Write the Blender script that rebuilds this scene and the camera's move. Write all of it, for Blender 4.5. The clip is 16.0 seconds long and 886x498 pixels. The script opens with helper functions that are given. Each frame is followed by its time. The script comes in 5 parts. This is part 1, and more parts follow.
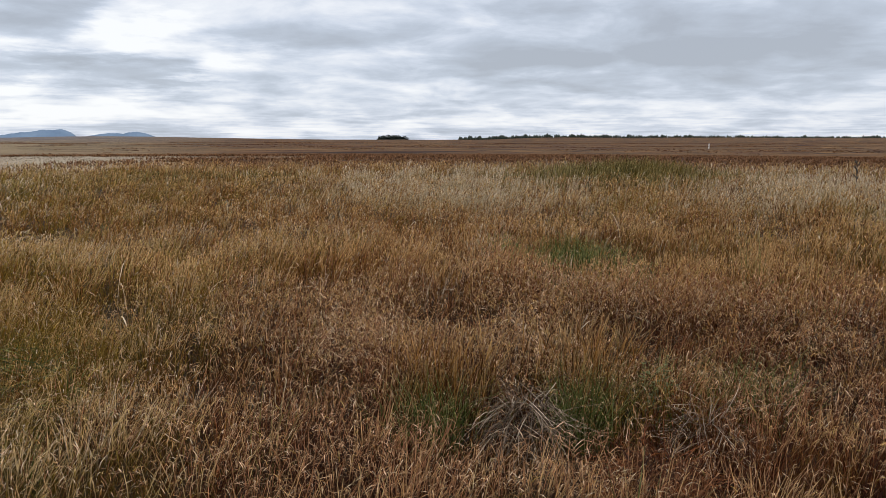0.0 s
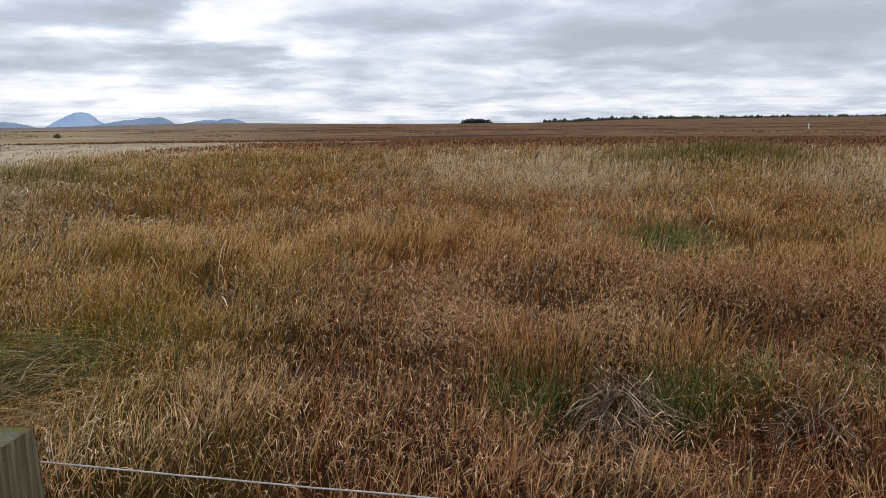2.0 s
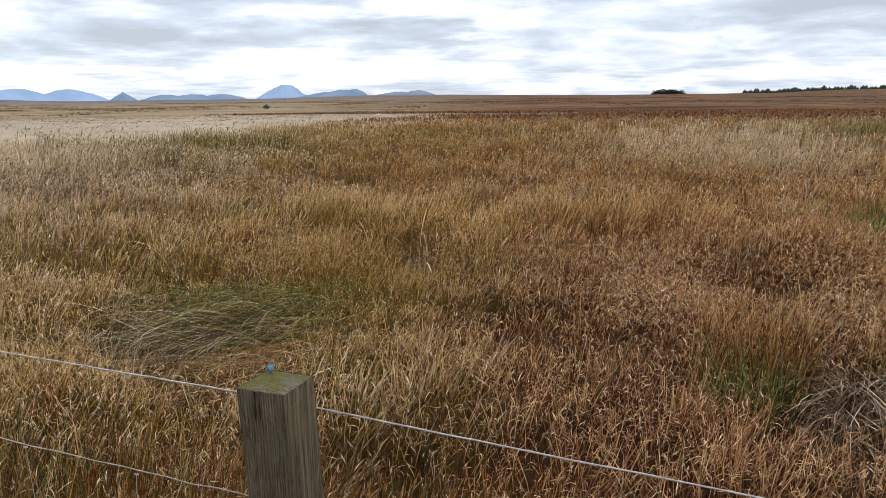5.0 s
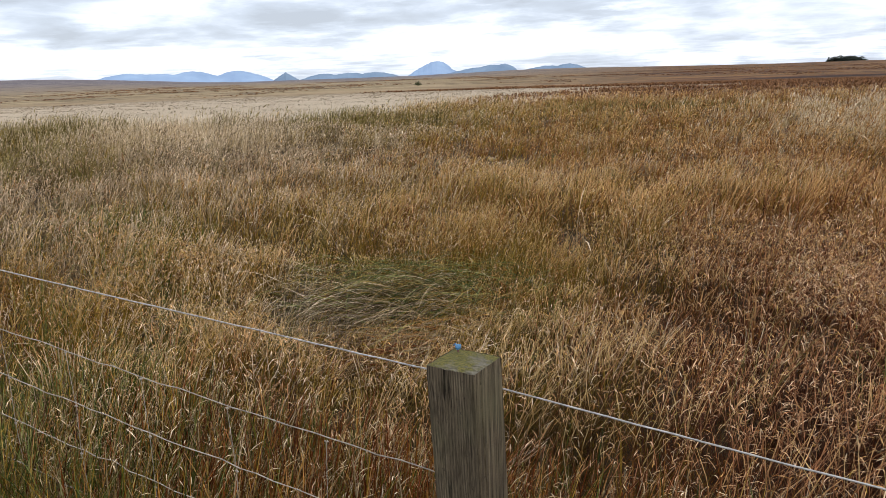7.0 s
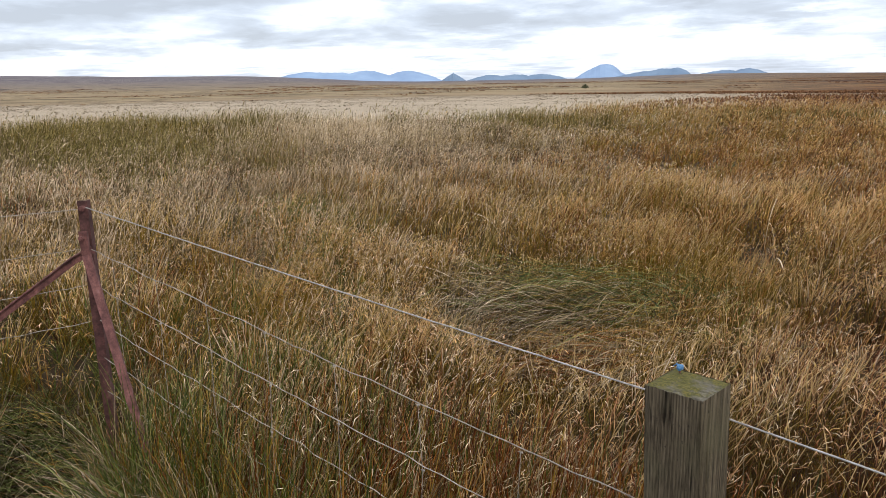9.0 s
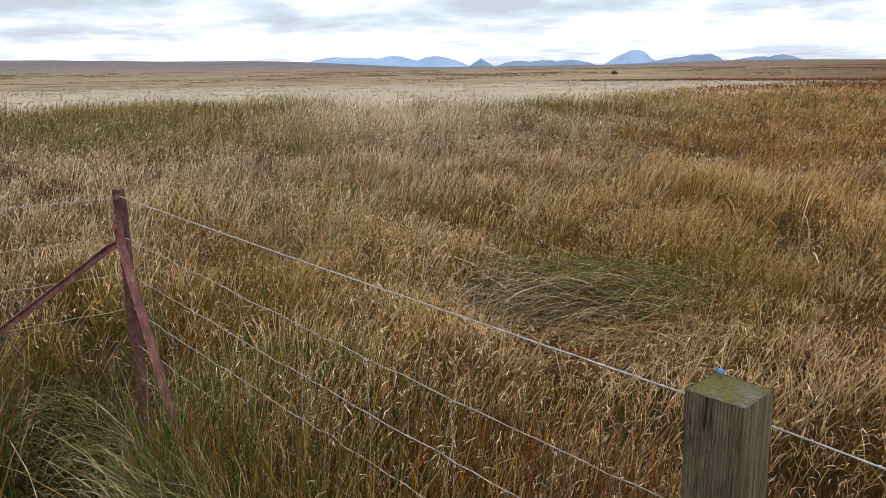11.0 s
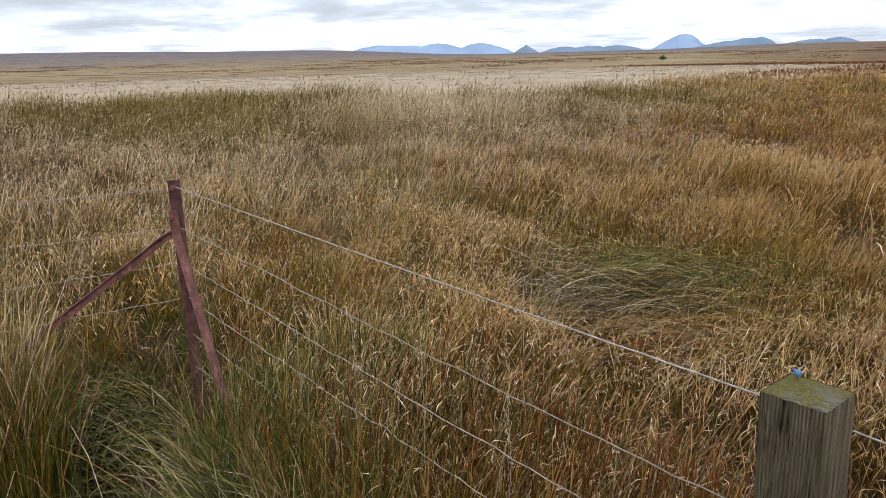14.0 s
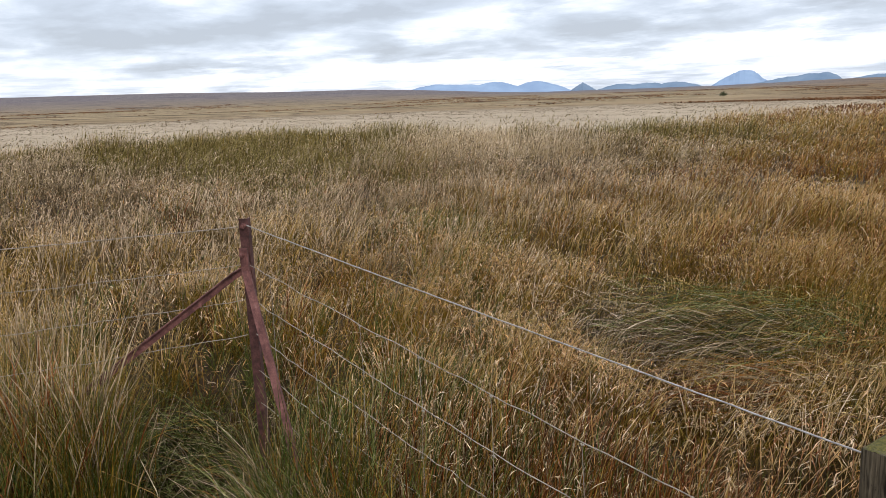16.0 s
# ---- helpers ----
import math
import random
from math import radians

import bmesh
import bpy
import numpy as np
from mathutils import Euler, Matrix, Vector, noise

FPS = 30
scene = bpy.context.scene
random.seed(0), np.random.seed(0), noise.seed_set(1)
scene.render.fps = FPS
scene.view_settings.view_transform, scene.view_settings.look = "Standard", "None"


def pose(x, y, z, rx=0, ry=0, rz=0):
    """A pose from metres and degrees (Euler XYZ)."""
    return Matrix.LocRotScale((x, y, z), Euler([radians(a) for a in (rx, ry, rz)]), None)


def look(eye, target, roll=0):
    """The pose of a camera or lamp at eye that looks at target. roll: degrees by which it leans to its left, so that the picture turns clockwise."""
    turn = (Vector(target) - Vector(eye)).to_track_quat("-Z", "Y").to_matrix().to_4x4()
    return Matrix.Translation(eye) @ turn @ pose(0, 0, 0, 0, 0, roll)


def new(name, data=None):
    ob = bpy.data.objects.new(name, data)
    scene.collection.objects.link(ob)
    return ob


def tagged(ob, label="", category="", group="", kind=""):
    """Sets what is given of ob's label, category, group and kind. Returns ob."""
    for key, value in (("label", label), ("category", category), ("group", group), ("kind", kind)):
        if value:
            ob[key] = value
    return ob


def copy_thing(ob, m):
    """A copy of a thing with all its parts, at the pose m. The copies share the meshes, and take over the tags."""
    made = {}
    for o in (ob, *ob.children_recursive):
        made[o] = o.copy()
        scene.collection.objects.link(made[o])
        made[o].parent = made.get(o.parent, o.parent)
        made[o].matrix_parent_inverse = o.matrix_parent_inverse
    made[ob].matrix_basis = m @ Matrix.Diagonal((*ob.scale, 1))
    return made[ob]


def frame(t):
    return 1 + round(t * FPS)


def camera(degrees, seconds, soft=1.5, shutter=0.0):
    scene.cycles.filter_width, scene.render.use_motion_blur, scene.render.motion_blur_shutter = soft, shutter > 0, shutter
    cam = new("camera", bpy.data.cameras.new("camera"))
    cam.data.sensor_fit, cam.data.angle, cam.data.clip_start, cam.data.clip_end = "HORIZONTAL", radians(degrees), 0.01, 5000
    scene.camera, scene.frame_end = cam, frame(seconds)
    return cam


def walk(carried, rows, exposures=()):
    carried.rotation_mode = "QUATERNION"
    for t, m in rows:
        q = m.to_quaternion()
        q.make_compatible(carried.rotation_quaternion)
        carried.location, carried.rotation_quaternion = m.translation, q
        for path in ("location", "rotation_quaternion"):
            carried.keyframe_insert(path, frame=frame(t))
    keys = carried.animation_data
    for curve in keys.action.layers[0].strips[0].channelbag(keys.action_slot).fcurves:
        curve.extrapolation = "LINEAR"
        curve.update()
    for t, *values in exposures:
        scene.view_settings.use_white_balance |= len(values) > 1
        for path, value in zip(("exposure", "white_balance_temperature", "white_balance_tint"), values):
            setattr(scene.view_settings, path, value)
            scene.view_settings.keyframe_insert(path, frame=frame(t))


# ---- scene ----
cam = camera(61.7, 16.0, soft=0.45)

PATH = [
    (0, (0.685, 0.611, 1.608), (0.684, 2.589, 1.316), 0.1),
    (0.5, (0.681, 0.611, 1.609), (0.641, 2.586, 1.296), -0.2),
    (1, (0.665, 0.608, 1.612), (0.583, 2.581, 1.297), -0.4),
    (1.5, (0.652, 0.612, 1.612), (0.514, 2.584, 1.302), -0.4),
    (2, (0.63, 0.625, 1.608), (0.406, 2.584, 1.274), -0.6),
    (2.5, (0.608, 0.623, 1.602), (0.279, 2.569, 1.279), -0.6),
    (3, (0.575, 0.615, 1.603), (0.144, 2.54, 1.269), -0.3),
    (3.5, (0.542, 0.612, 1.604), (0.017, 2.506, 1.234), 0.3),
    (4, (0.498, 0.602, 1.607), (-0.117, 2.465, 1.219), 0.1),
    (4.2, (0.487, 0.602, 1.607), (-0.156, 2.454, 1.214), -0.2),
    (6.3, (0.43, 0.62, 1.607), (-0.359, 2.405, 1.168), -1.2),
    (6.5, (0.416, 0.625, 1.607), (-0.432, 2.376, 1.144), -1.4),
    (7, (0.368, 0.601, 1.609), (-0.667, 2.25, 1.152), -2.0),
    (7.5, (0.301, 0.595, 1.599), (-0.919, 2.121, 1.17), -2.0),
    (8, (0.245, 0.604, 1.587), (-1.089, 2.021, 1.127), -1.6),
    (8.5, (0.24, 0.585, 1.597), (-1.112, 1.985, 1.137), -1.3),
    (9, (0.215, 0.603, 1.59), (-1.148, 1.998, 1.148), -1.0),
    (9.2, (0.21, 0.603, 1.592), (-1.158, 1.981, 1.115), -1.4),
    (11.3, (0.181, 0.603, 1.611), (-1.226, 1.942, 1.134), -0.8),
    (11.5, (0.178, 0.602, 1.612), (-1.229, 1.941, 1.135), -0.9),
    (12, (0.174, 0.598, 1.615), (-1.268, 1.904, 1.156), -1.6),
    (12.5, (0.158, 0.601, 1.616), (-1.303, 1.882, 1.141), -1.5),
    (13, (0.153, 0.6, 1.619), (-1.317, 1.865, 1.133), -1.5),
    (13.5, (0.144, 0.599, 1.613), (-1.344, 1.845, 1.128), -1.8),
    (14, (0.137, 0.604, 1.612), (-1.343, 1.851, 1.106), -1.5),
    (14.5, (0.129, 0.596, 1.618), (-1.374, 1.839, 1.177), -1.2),
    (15, (0.121, 0.586, 1.617), (-1.394, 1.815, 1.179), -1.3),
    (15.5, (0.108, 0.587, 1.617), (-1.43, 1.791, 1.185), -1.7),
    (16, (0.097, 0.585, 1.62), (-1.491, 1.731, 1.214), -2.0),
]
walk(cam, [(t, look(e, g, r)) for t, e, g, r in PATH], [(0, -0.19), (1.5, -0.10), (3.0, -0.19), (3.5, -0.19), (4.0, 0.02), (6.5, 0.20), (8.0, 0.25), (9.0, 0.24), (12.0, 0.26), (14.0, 0.25), (16, 0.15)])

# ---- world and light ----
SUN_AZ, SUN_EL = 112.0, 42.0
world = bpy.data.worlds.new("world")
scene.world = world
world.use_nodes = True
wt = world.node_tree
wt.nodes.clear()


def wmath(op, a, b=None):
    n = wt.nodes.new("ShaderNodeMath")
    n.operation = op
    for k, v in enumerate((a, b)):
        if v is None:
            continue
        if isinstance(v, (int, float)):
            n.inputs[k].default_value = v
        else:
            wt.links.new(v, n.inputs[k])
    return n.outputs[0]


def wramp(fac, stops):
    n = wt.nodes.new("ShaderNodeValToRGB")
    while len(n.color_ramp.elements) < len(stops):
        n.color_ramp.elements.new(0.5)
    for e, (p, c) in zip(n.color_ramp.elements, stops):
        e.position, e.color = p, (*c, 1)
    wt.links.new(fac, n.inputs[0])
    return n.outputs[0]


# banks of the cloud deck (below 0) and breaks in it (above 0): bearing, height, half width, half depth in degrees, tone
CLOUDS = (
    (-28.5, 8.6, 4.0, 1.1, -0.10), (-26.0, 5.0, 6.0, 0.75, -0.09), (-19.5, 3.9, 4.5, 0.5, -0.07), (-40.0, 4.3, 8.0, 0.75, -0.11), (-39.0, 6.9, 9.0, 0.8, -0.09),
    (-41.0, 2.4, 5.0, 0.45, -0.09), (-56.0, 3.6, 6.5, 0.6, -0.08), (-73.0, 4.9, 8.0, 1.3, -0.11), (-61.0, 6.0, 5.0, 1.0, -0.10), (-70.0, 2.7, 5.0, 0.35, -0.06),
    (-6.0, 7.6, 8.0, 0.9, -0.07), (5.0, 5.8, 9.0, 1.2, -0.06), (20.0, 6.5, 13.0, 3.0, -0.08), (9.0, 9.9, 7.0, 0.6, -0.06), (-8.0, 4.6, 6.0, 0.5, -0.03),
    (-22.5, 8.0, 3.6, 2.0, 0.15), (-16.0, 5.4, 3.0, 1.0, 0.10), (-31.0, 6.2, 6.0, 0.45, 0.09), (-28.0, 2.2, 11.0, 0.9, 0.10), (-56.0, 1.6, 16.0, 0.8, 0.10),
    (-51.0, 5.3, 5.0, 0.6, 0.08), (-31.0, 3.2, 4.0, 0.5, 0.06), (-66.0, 3.6, 3.0, 0.4, 0.05), (2.0, 1.2, 25.0, 0.6, 0.04),
)


def build_sky():
    sky = wt.nodes.new("ShaderNodeTexSky")
    sky.sky_type = "NISHITA"
    sky.sun_disc = False
    sky.sun_elevation = radians(SUN_EL)
    sky.sun_rotation = radians(SUN_AZ)
    blue = wt.nodes.new("ShaderNodeVectorMath")
    blue.operation = "SCALE"
    blue.inputs[3].default_value = 0.10
    wt.links.new(sky.outputs[0], blue.inputs[0])
    co = wt.nodes.new("ShaderNodeTexCoord")
    sep = wt.nodes.new("ShaderNodeSeparateXYZ")
    wt.links.new(co.outputs["Generated"], sep.inputs[0])
    up = wmath("MAXIMUM", sep.outputs[2], 0.0)

    def sheet(lift, scale, detail, rough, off, distort=0.0):
        """Noise on a flat cloud deck; lift keeps it from crowding at the horizon."""
        h = wmath("ADD", up, lift)
        com = wt.nodes.new("ShaderNodeCombineXYZ")
        wt.links.new(wmath("ADD", wmath("DIVIDE", sep.outputs[0], h), off[0]), com.inputs[0])
        wt.links.new(wmath("ADD", wmath("DIVIDE", sep.outputs[1], h), off[1]), com.inputs[1])
        n = wt.nodes.new("ShaderNodeTexNoise")
        n.inputs["Scale"].default_value = scale
        n.inputs["Detail"].default_value = detail
        n.inputs["Roughness"].default_value = rough
        n.inputs["Distortion"].default_value = distort
        wt.links.new(com.outputs[0], n.inputs["Vector"])
        return n.outputs[0]

    big = sheet(0.10, 0.55, 4, 0.5, (3.1, 1.7), 0.3)
    mid = sheet(0.17, 2.3, 9, 0.55, (0.4, 5.2), 0.25)
    bars = sheet(0.030, 0.9, 5, 0.5, (7.3, 2.2))
    # ragged edges for the banks: bearing and height wander a little
    wander = wmath("MULTIPLY", wmath("SUBTRACT", sheet(0.07, 1.3, 6, 0.6, (9.0, 4.0)), 0.5), 1.0)
    bearing = wmath("ADD", wmath("MULTIPLY", wmath("ARCTAN2", sep.outputs[0], sep.outputs[1]), 57.2958), wmath("MULTIPLY", wander, 14.0))
    tall = wmath("ADD", wmath("MULTIPLY", wmath("ARCSINE", up), 57.2958), wmath("MULTIPLY", wander, 3.2))
    near_horizon = wmath("POWER", wmath("SUBTRACT", 1.0, up), 14.0)
    tone = wmath("ADD", wmath("MULTIPLY", big, 0.30), wmath("MULTIPLY", mid, 0.62))
    tone = wmath("ADD", tone, wmath("MULTIPLY", wmath("MULTIPLY", wmath("SUBTRACT", bars, 0.5), 0.26), near_horizon))
    tone = wmath("ADD", tone, 0.105)
    for az, el, wide, deep, power in CLOUDS:
        a = wmath("DIVIDE", wmath("SUBTRACT", bearing, az), wide)
        e = wmath("DIVIDE", wmath("SUBTRACT", tall, el), deep)
        d = wmath("ADD", wmath("MULTIPLY", a, a), wmath("MULTIPLY", e, e))
        tone = wmath("ADD", tone, wmath("MULTIPLY", wmath("EXPONENT", wmath("MULTIPLY", d, -1.0)), 1.75 * power))
    cover = wramp(tone, [(0.38, (0.52, 0.57, 0.66)), (0.50, (0.64, 0.71, 0.83)), (0.565, (0.78, 0.85, 0.98)), (0.63, (0.965, 1.01, 1.10)), (0.72, (1.17, 1.19, 1.22))])
    # the deck is thinner and brighter overhead than towards the horizon
    high = wt.nodes.new("ShaderNodeMapRange")
    high.inputs[1].default_value, high.inputs[2].default_value, high.inputs[3].default_value, high.inputs[4].default_value = 0.2, 0.85, 1.0, 2.0
    wt.links.new(up, high.inputs[0])
    lit = wt.nodes.new("ShaderNodeVectorMath")
    lit.operation = "SCALE"
    wt.links.new(cover, lit.inputs[0])
    wt.links.new(high.outputs[0], lit.inputs[3])
    cover = lit.outputs[0]
    mixer = wt.nodes.new("ShaderNodeMix")
    mixer.data_type = "RGBA"
    mixer.inputs[0].default_value = 0.90
    wt.links.new(blue.outputs[0], mixer.inputs[6])
    wt.links.new(cover, mixer.inputs[7])
    bg = wt.nodes.new("ShaderNodeBackground")
    bg.inputs[1].default_value = 1.0
    wt.links.new(mixer.outputs[2], bg.inputs[0])
    out = wt.nodes.new("ShaderNodeOutputWorld")
    wt.links.new(bg.outputs[0], out.inputs[0])


build_sky()
sun = new("sun", bpy.data.lights.new("sun", "SUN"))
sun.data.energy, sun.data.angle, sun.data.color = 1.15, radians(20), (1.0, 0.93, 0.82)
sa, se = radians(SUN_AZ), radians(SUN_EL)
sun.matrix_world = look((0, 0, 0), (-math.sin(sa) * math.cos(se), -math.cos(sa) * math.cos(se), -math.sin(se)))

# ---- materials ----


class Mat:
    """A node material under construction."""

    def __init__(self, name):
        self.m = bpy.data.materials.new(name)
        self.m.use_nodes = True
        self.t = self.m.node_tree
        self.bsdf = self.t.nodes["Principled BSDF"]
        self.out = self.t.nodes["Material Output"]

    def n(self, kind, **sets):
        node = self.t.nodes.new(kind)
        for k, v in sets.items():
            node.inputs[k].default_value = v
        return node

    def link(self, a, b):
        self.t.links.new(a, b)

    def coord(self, which="Object", scale=(1, 1, 1), rot=(0, 0, 0)):
        c = self.n("ShaderNodeTexCoord")
        m = self.n("ShaderNodeMapping", Scale=scale, Rotation=rot)
        self.link(c.outputs[which], m.inputs[0])
        return m.outputs[0]

    def noise(self, vec, scale, detail=4, rough=0.55, distort=0.0):
        n = self.n("ShaderNodeTexNoise", Scale=scale, Detail=detail, Roughness=rough, Distortion=distort)
        self.link(vec, n.inputs["Vector"])
        return n.outputs[0]

    def ramp(self, fac, stops):
        n = self.n("ShaderNodeValToRGB")
        while len(n.color_ramp.elements) < len(stops):
            n.color_ramp.elements.new(0.5)
        for e, (p, c) in zip(n.color_ramp.elements, stops):
            e.position, e.color = p, (*(c if isinstance(c, tuple) else (c, c, c)), 1)
        self.link(fac, n.inputs[0])
        return n.outputs[0]

    def mix(self, fac, a, b, blend="MIX"):
        n = self.n("ShaderNodeMix")
        n.data_type, n.blend_type = "RGBA", blend
        for v, k in ((fac, 0), (a, 6), (b, 7)):
            if isinstance(v, (int, float)):
                n.inputs[k].default_value = v
            elif isinstance(v, tuple):
                n.inputs[k].default_value = (*v, 1)
            else:
                self.link(v, n.inputs[k])
        return n.outputs[2]

    def math(self, op, a, b=0.0):
        n = self.n("ShaderNodeMath")
        n.operation = op
        for k, v in enumerate((a, b)):
            if isinstance(v, (int, float)):
                n.inputs[k].default_value = v
            else:
                self.link(v, n.inputs[k])
        return n.outputs[0]

    def bump(self, height, strength=0.5, distance=0.01):
        n = self.n("ShaderNodeBump", Strength=strength, Distance=distance)
        self.link(height, n.inputs["Height"])
        self.link(n.outputs[0], self.bsdf.inputs["Normal"])

    def done(self, colour=None, rough=0.8, metal=0.0, spec=0.3):
        if colour is not None:
            if isinstance(colour, tuple):
                self.bsdf.inputs["Base Color"].default_value = (*colour, 1)
            else:
                self.link(colour, self.bsdf.inputs["Base Color"])
        if isinstance(rough, (int, float)):
            self.bsdf.inputs["Roughness"].default_value = rough
        else:
            self.link(rough, self.bsdf.inputs["Roughness"])
        self.bsdf.inputs["Metallic"].default_value = metal
        self.bsdf.inputs["Specular IOR Level"].default_value = spec
        return self.m


def grass_material(name, stops, base, patch, foot_shade_reach=0.45, glow=0.06, tip=(0.62, 0.45, 0.26), tipped=0.72):
    """Leaf colours vary from blade to blade (stops) and over the field (patch); towards the foot (base) the sheath
    colour is darkened with painted shade.
    """
    k = Mat(name)
    uv = k.n("ShaderNodeUVMap")
    uv.uv_map = "blade"
    sep = k.n("ShaderNodeSeparateXYZ")
    k.link(uv.outputs[0], sep.inputs[0])
    one = k.ramp(sep.outputs[0], stops)
    # shade inside the sward is put into the colour from the foot up
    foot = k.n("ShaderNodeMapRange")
    foot.inputs[1].default_value, foot.inputs[2].default_value = 0.0, foot_shade_reach
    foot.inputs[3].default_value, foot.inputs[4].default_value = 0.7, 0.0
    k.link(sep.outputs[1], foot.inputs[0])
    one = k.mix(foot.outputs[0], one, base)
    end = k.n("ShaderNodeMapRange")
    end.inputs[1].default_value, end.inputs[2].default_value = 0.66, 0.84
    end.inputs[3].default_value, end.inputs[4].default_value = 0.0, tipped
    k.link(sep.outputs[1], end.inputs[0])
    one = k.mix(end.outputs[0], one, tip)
    field = k.noise(k.coord("Object"), 0.55, 4, 0.6)
    where = k.ramp(field, [(0.44, 0.0), (0.68, 0.5)])
    one = k.mix(where, one, patch)
    fine = k.noise(k.coord("Object"), 38, 3, 0.6)
    one = k.mix(1.0, one, k.ramp(fine, [(0.25, 0.40), (0.5, 0.95), (0.75, 1.65)]), "MULTIPLY")
    diff = k.n("ShaderNodeBsdfDiffuse", Roughness=0.6)
    trans = k.n("ShaderNodeBsdfTranslucent")
    k.link(one, diff.inputs[0])
    k.link(one, trans.inputs[0])
    gloss = k.n("ShaderNodeBsdfGlossy", Roughness=0.45)
    gloss.inputs[0].default_value = (0.9, 0.88, 0.82, 1)
    m1 = k.n("ShaderNodeMixShader", Fac=glow)
    k.link(diff.outputs[0], m1.inputs[1])
    k.link(trans.outputs[0], m1.inputs[2])
    m2 = k.n("ShaderNodeMixShader", Fac=0.012)
    k.link(m1.outputs[0], m2.inputs[1])
    k.link(gloss.outputs[0], m2.inputs[2])
    k.link(m2.outputs[0], k.out.inputs[0])
    return k.m


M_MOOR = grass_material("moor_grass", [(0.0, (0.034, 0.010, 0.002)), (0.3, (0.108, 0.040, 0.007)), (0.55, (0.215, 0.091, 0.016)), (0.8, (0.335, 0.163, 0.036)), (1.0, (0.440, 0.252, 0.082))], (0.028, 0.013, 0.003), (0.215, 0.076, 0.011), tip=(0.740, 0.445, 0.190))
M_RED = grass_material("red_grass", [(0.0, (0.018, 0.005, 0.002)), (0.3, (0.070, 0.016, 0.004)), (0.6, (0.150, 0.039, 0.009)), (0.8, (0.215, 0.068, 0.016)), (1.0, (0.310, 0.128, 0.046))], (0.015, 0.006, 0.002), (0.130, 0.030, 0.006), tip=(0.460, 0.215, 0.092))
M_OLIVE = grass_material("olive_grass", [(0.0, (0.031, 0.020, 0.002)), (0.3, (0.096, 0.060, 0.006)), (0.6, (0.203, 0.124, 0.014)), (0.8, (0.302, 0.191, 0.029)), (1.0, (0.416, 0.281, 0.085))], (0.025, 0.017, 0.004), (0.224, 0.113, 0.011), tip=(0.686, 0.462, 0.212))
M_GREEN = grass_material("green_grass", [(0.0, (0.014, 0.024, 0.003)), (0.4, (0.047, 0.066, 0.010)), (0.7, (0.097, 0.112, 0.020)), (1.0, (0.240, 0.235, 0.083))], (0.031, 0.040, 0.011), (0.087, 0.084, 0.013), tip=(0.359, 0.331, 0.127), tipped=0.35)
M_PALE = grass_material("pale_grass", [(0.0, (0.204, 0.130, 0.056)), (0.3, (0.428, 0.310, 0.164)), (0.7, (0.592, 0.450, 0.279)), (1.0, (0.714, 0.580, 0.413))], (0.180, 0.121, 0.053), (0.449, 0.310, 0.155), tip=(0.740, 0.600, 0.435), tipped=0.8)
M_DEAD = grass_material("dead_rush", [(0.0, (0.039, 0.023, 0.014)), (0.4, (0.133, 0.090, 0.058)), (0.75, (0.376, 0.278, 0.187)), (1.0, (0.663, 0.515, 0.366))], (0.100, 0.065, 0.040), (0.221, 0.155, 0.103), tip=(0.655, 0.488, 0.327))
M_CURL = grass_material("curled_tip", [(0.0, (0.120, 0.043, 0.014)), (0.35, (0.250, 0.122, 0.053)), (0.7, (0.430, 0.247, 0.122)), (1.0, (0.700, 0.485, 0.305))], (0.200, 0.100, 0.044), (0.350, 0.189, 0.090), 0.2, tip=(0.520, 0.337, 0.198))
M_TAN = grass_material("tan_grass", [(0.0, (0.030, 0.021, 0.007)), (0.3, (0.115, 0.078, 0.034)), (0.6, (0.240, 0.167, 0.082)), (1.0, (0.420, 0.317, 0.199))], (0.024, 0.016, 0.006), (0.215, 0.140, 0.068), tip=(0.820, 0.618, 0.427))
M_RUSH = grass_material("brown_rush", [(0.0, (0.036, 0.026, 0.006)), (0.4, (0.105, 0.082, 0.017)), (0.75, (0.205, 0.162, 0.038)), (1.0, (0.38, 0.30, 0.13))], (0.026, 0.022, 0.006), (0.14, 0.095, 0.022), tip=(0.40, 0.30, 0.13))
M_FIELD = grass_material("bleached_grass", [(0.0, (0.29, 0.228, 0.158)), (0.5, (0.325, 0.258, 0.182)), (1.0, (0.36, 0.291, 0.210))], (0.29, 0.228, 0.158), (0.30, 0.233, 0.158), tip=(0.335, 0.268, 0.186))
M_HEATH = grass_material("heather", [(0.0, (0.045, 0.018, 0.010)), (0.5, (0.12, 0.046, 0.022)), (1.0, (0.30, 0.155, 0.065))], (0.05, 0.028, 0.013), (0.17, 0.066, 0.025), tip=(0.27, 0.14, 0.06))




